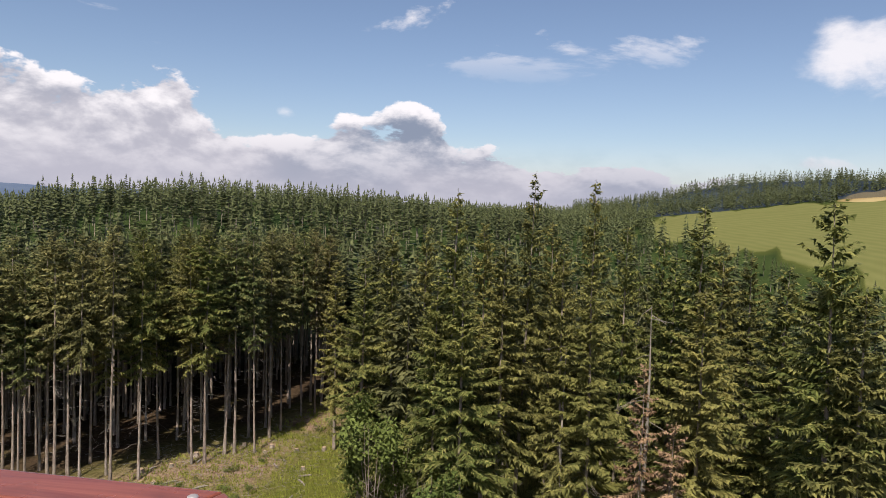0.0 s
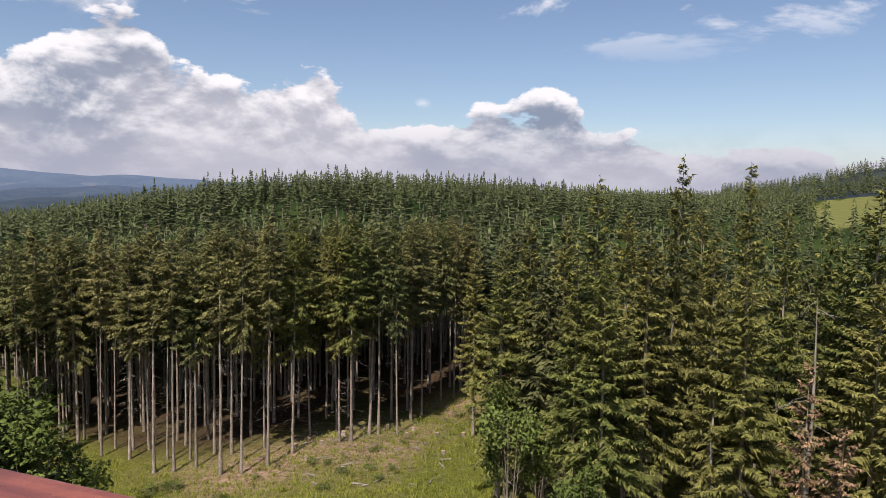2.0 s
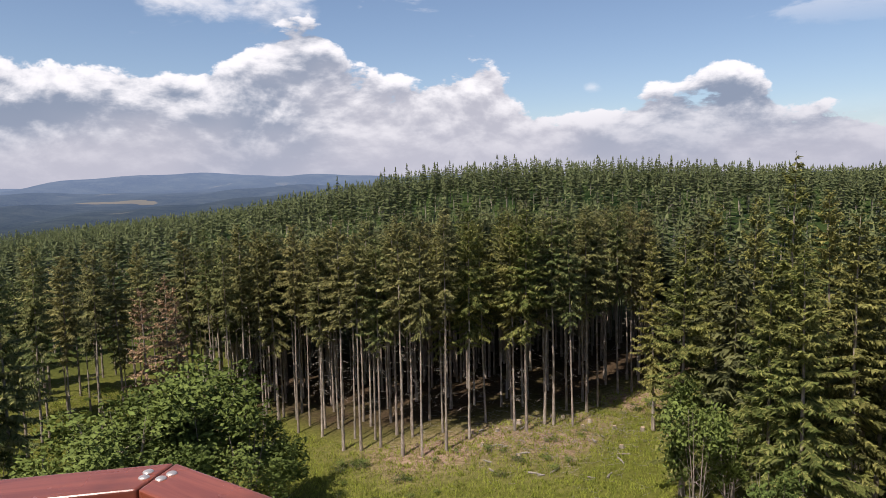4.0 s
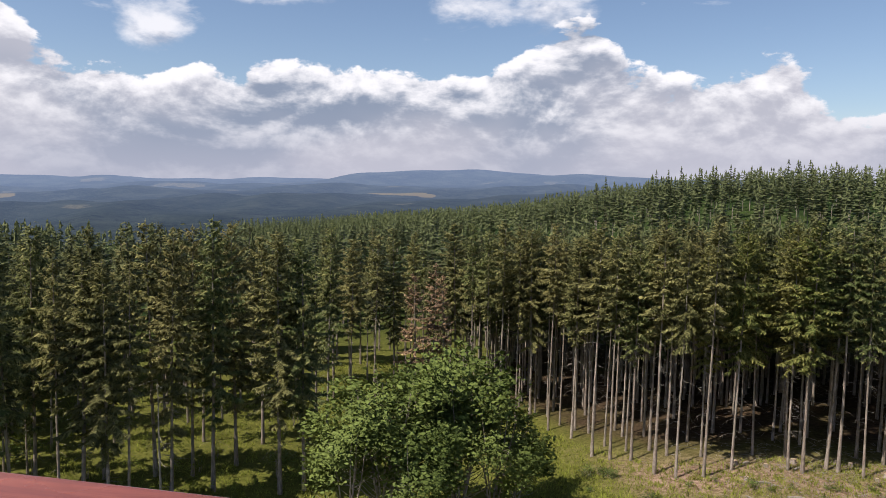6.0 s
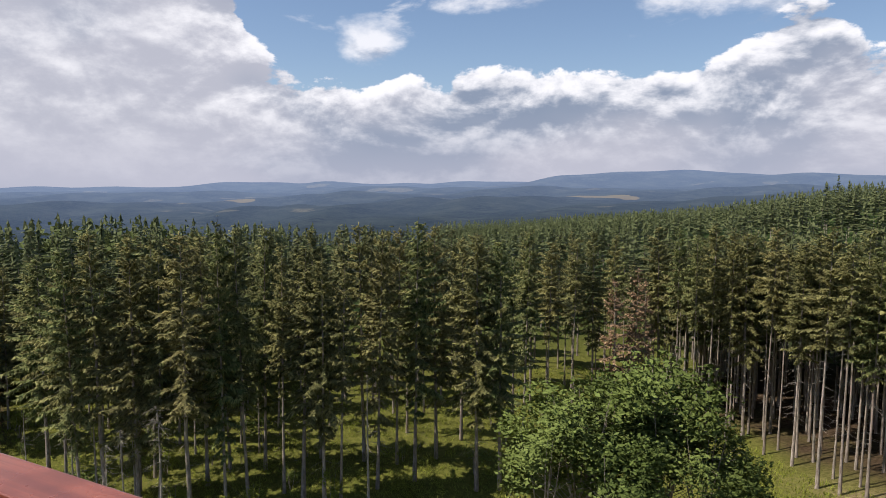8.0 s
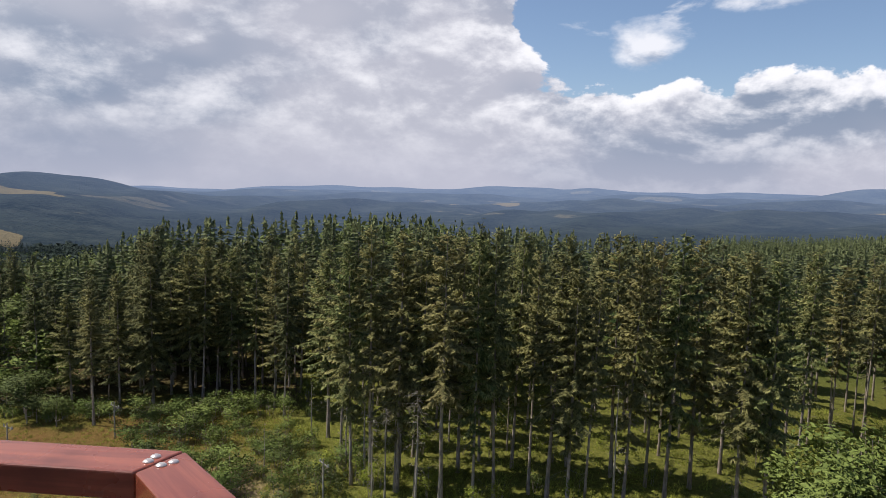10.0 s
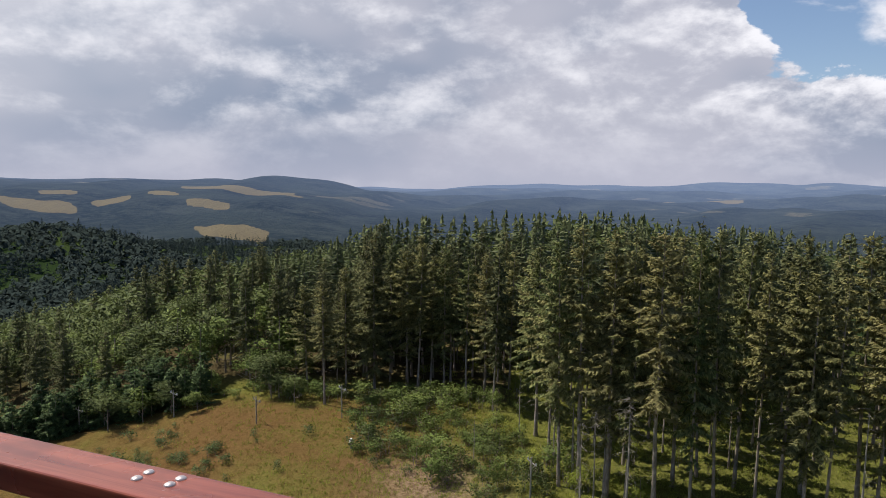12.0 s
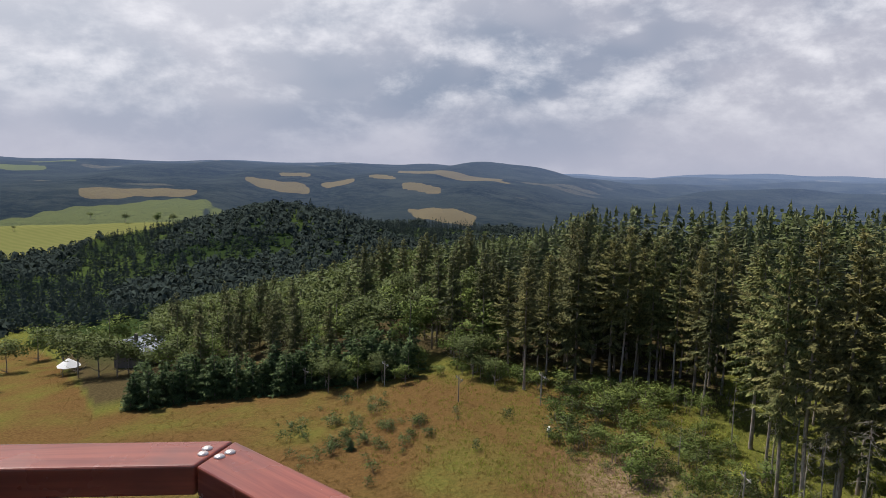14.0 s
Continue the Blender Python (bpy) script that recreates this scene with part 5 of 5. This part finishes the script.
def marker(x, y):
    ob = tagged(new("marker_post"), "short wooden post with a white cap in the meadow", "post", "white-capped posts")
    b = Build()
    b.tube([(0, 0, -0.3), (0, 0, 0.75)], [0.11, 0.10], 10)
    part("post", b.mesh("marker_post", M_post), None, ob)
    bm = bmesh.new()
    bmesh.ops.create_cone(bm, cap_ends=True, segments=14, radius1=0.24, radius2=0.17, depth=0.5, matrix=pose(0, 0, 0.95))
    bevel_all(bm, 0.03, 2)
    part("cap", bm, M_white, ob)
    ob.matrix_world = pose(x, y, float(ground_z(x, y)), 0, 0, 20)


for az, r in [(111.3, 75), (128.4, 102), (139.3, 112)]:
    marker(*bearing(az, r))


def house(x, y, turn):
    ob = tagged(new("house"), "dark timber lodge with a grey panelled roof and dormers among trees", "house")
    z = float(ground_z(x, y))
    bm = bmesh.new()
    box(bm, 0, 0, 1.6, 9.0, 7.0, 3.8)
    part("wall", bm, M_wall, ob)
    roof = None
    for sgn in (-1, 1):
        bm = bmesh.new()
        box(bm, 0, sgn * 2.15, 4.75, 10.0, 5.4, 0.18)
        bmesh.ops.rotate(bm, verts=bm.verts, cent=(0, sgn * 2.15, 4.75), matrix=Matrix.Rotation(radians(-sgn * 32), 3, "X"))
        roof = part("roof", bm, M_roof, ob)
        for i in range(7):
            for j in range(2):
                bm = bmesh.new()
                box(bm, -3.9 + i * 1.3, 0, 0, 1.2, 2.1, 0.05)
                m = pose(0, sgn * 2.15, 4.75, -sgn * 32) @ pose(0, -1.25 + 2.3 * j, 0.13)
                bmesh.ops.transform(bm, verts=bm.verts, matrix=m)
                part("roof_panel", bm, M_panel if (i + j) % 3 else M_roof, roof)
    for dx in (-2.4, 0.2, 2.8):
        bm = bmesh.new()
        box(bm, dx, -2.9, 4.4, 1.3, 1.8, 1.3)
        dormer = part("dormer", bm, M_wall, ob)
        bm = bmesh.new()
        box(bm, dx, -3.0, 5.12, 1.6, 2.2, 0.12)
        part("dormer_roof", bm, M_roof, dormer)
        bm = bmesh.new()
        box(bm, dx, -3.82, 4.45, 0.8, 0.05, 0.8)
        part("pane", bm, M_panel, dormer)
    bm = bmesh.new()
    box(bm, 2.6, 0.6, 6.6, 0.6, 0.6, 1.6)
    part("chimney", bm, M_wall, ob)
    ob.matrix_world = pose(x, y, z, 0, 0, turn)


hx, hy = bearing(145.5, 158)
house(hx, hy, 20)


def tent(x, y):
    ob = tagged(new("marquee"), "white marquee tent on the lawn beside the lodge", "tent")
    bm = bmesh.new()
    bmesh.ops.create_cone(bm, cap_ends=True, segments=8, radius1=2.4, radius2=0.25, depth=1.5, matrix=pose(0, 0, 2.75))
    part("canopy", bm, M_white, ob)
    for a in range(4):
        bm = bmesh.new()
        bmesh.ops.create_cone(bm, cap_ends=True, segments=8, radius1=0.05, radius2=0.05, depth=2.1, matrix=pose(1.9 * math.cos(a * 1.571 + 0.4), 1.9 * math.sin(a * 1.571 + 0.4), 1.0))
        part("pole", bm, M_steel, ob)
    ob.matrix_world = pose(x, y, float(ground_z(x, y)))


tent(*bearing(150.6, 158))
for az, r, h in [(151.0, 168, 12.5), (150.0, 150, 11.5), (148.6, 147, 10.5), (147.3, 144, 10.0), (143.9, 152, 13.0), (147.8, 184, 13.0), (156.0, 150, 6.0), (142.9, 142, 12.5), (154.6, 176, 10.0), (157.5, 160, 9.0), (152.6, 190, 11.0), (146.5, 147, 8.0), (145.0, 143, 7.0)]:
    x, y = bearing(az, r)
    set_thing(BEECH[int(r) % 3], x, y, h * 1.1 / 12, az * 19, 1.1, 1.3)


for az, r, h in [(146.6, 860, 13.0), (149.0, 900, 9.0), (155.0, 830, 7.0), (156.2, 835, 8.0), (153.9, 828, 6.5), (144.4, 850, 17.0), (143.2, 845, 14.0)]:
    x, y = bearing(az, r)
    set_thing(BEECH[int(r) % 3], x, y, h / 12, az * 19, 1.2)


# stumps and felled wood in the clear-cut
def stump(x, y, s, turn):
    ob = tagged(new("tree_stump"), "pale sawn tree stump in the clear-cut", "stump", "stumps in the clear-cut")
    b = Build()
    b.tube([(0, 0, -0.1), (0, 0, 0.12), (0, 0, 0.42)], [0.42, 0.28, 0.25], 11)
    part("bole", b.mesh("bole", M_bark, True), None, ob)
    bm = bmesh.new()
    bmesh.ops.create_cone(bm, cap_ends=True, segments=11, radius1=0.25, radius2=0.24, depth=0.03, matrix=pose(0, 0, 0.425))
    part("cut_face", bm, M_cut, ob)
    ob.matrix_world = pose(x, y, float(ground_z(x, y)), 0, 0, turn) @ Matrix.Diagonal((s, s, s, 1))


def log(x, y, L, turn):
    ob = tagged(new("felled_log"), "weathered felled log lying on the clear-cut soil", "log", "felled logs")
    b = Build()
    b.tube([(-L / 2, 0, 0.1), (0, 0.06, 0.12), (L / 2, 0, 0.1)], [0.11, 0.10, 0.07], 9)
    part("log_body", b.mesh("log_body", M_deadwood, True), None, ob)
    ob.matrix_world = pose(x, y, float(ground_z(x, y)), 0, 0, turn)


M_cut = material("fresh_cut_wood", lambda g: (g.mix(g.noise(g.n("ShaderNodeTexCoord").outputs["Object"], 14.0, 4.0), (0.30, 0.215, 0.14), (0.46, 0.35, 0.24)), {}), rough=0.8)
for i in range(13):
    az, r = g3.uniform(9, 24), g3.uniform(64, 82)
    stump(*bearing(az, r), g3.uniform(0.6, 1.1), g3.uniform(0, 360))
for i in range(16):
    az, r = g3.uniform(9, 24), g3.uniform(64, 82)
    log(*bearing(az, r), g3.uniform(0.7, 1.7), g3.uniform(0, 360))


# undergrowth: brushwood, herbs and grass, too many to count
def blades(name, mat, label, places, lo, hi, wide):
    vs = []
    for x, y, s in places:
        z = float(ground_z(x, y))
        n = 9
        a = g3.uniform(0, 6.28, n)
        h = g3.uniform(lo, hi, n) * s
        for i in range(n):
            ox, oy = g3.normal(0, 0.22 * s, 2)
            c, q = math.cos(a[i]), math.sin(a[i])
            w = wide * s
            vs.append([(x + ox - q * w, y + oy + c * w, z - 0.02), (x + ox + q * w, y + oy - c * w, z - 0.02), (x + ox + c * h[i] * 0.7, y + oy + q * h[i] * 0.7, z + h[i])])
    v = np.array(vs).reshape(-1, 3)
    tagged(new(name, mesh_of(name, v, np.arange(len(v)).reshape(-1, 3), mat)), label, "grass", kind="stuff")


def ring_places(count, az0, az1, r0, r1, s0, s1, beyond_edge=None):
    out = []
    for _ in range(count):
        az = g3.uniform(az0, az1)
        if beyond_edge is None:
            r = g3.uniform(r0, r1)
        else:
            r = float(edge_of(az)) + g3.uniform(r0, r1)
        x, y = bearing(az, r)
        out.append((x, y, g3.uniform(s0, s1)))
    return out


blades("herbs", M_grass, "green herbs and grass round the clear-cut", ring_places(6500, 4, 42, -32, 3, 0.5, 1.4, True) + ring_places(5200, 40, 104, -10, 40, 0.5, 1.4, True) + [q for q in ring_places(5200, 98, 134, -36, 0, 0.4, 1.1, True) if g3.random() < 1.15 - (polar(q[0], q[1])[0] - 98) / 30], 0.16, 0.42, 0.035)
blades("dry_meadow_grass", M_straw, "dry ochre meadow grass", ring_places(7000, 104, 160, -62, 0, 0.5, 1.0, True) + ring_places(900, 92, 110, -20, 4, 0.5, 1.1, True), 0.14, 0.32, 0.022)
sticks = Build()
for i in range(1100):
    az, r = g3.normal(16, 5.5), g3.normal(77, 6.5)
    x, y = bearing(az, r)
    z = float(ground_z(x, y))
    a, L = g3.uniform(0, 6.28), g3.uniform(0.3, 1.3)
    sticks.tube([(x, y, z + 0.05), (x + L * math.cos(a), y + L * math.sin(a), z + g3.uniform(0.05, 0.3))], [0.022, 0.008], 3)
tagged(new("brushwood", sticks.mesh("brushwood", M_deadwood)), "pale brushwood strewn over the clear-cut", "brushwood", kind="stuff")


# ---- the patterns of the copies are taken away ----
for kind in PATTERNS:
    for ob in (*kind.children_recursive, kind):
        bpy.data.objects.remove(ob)
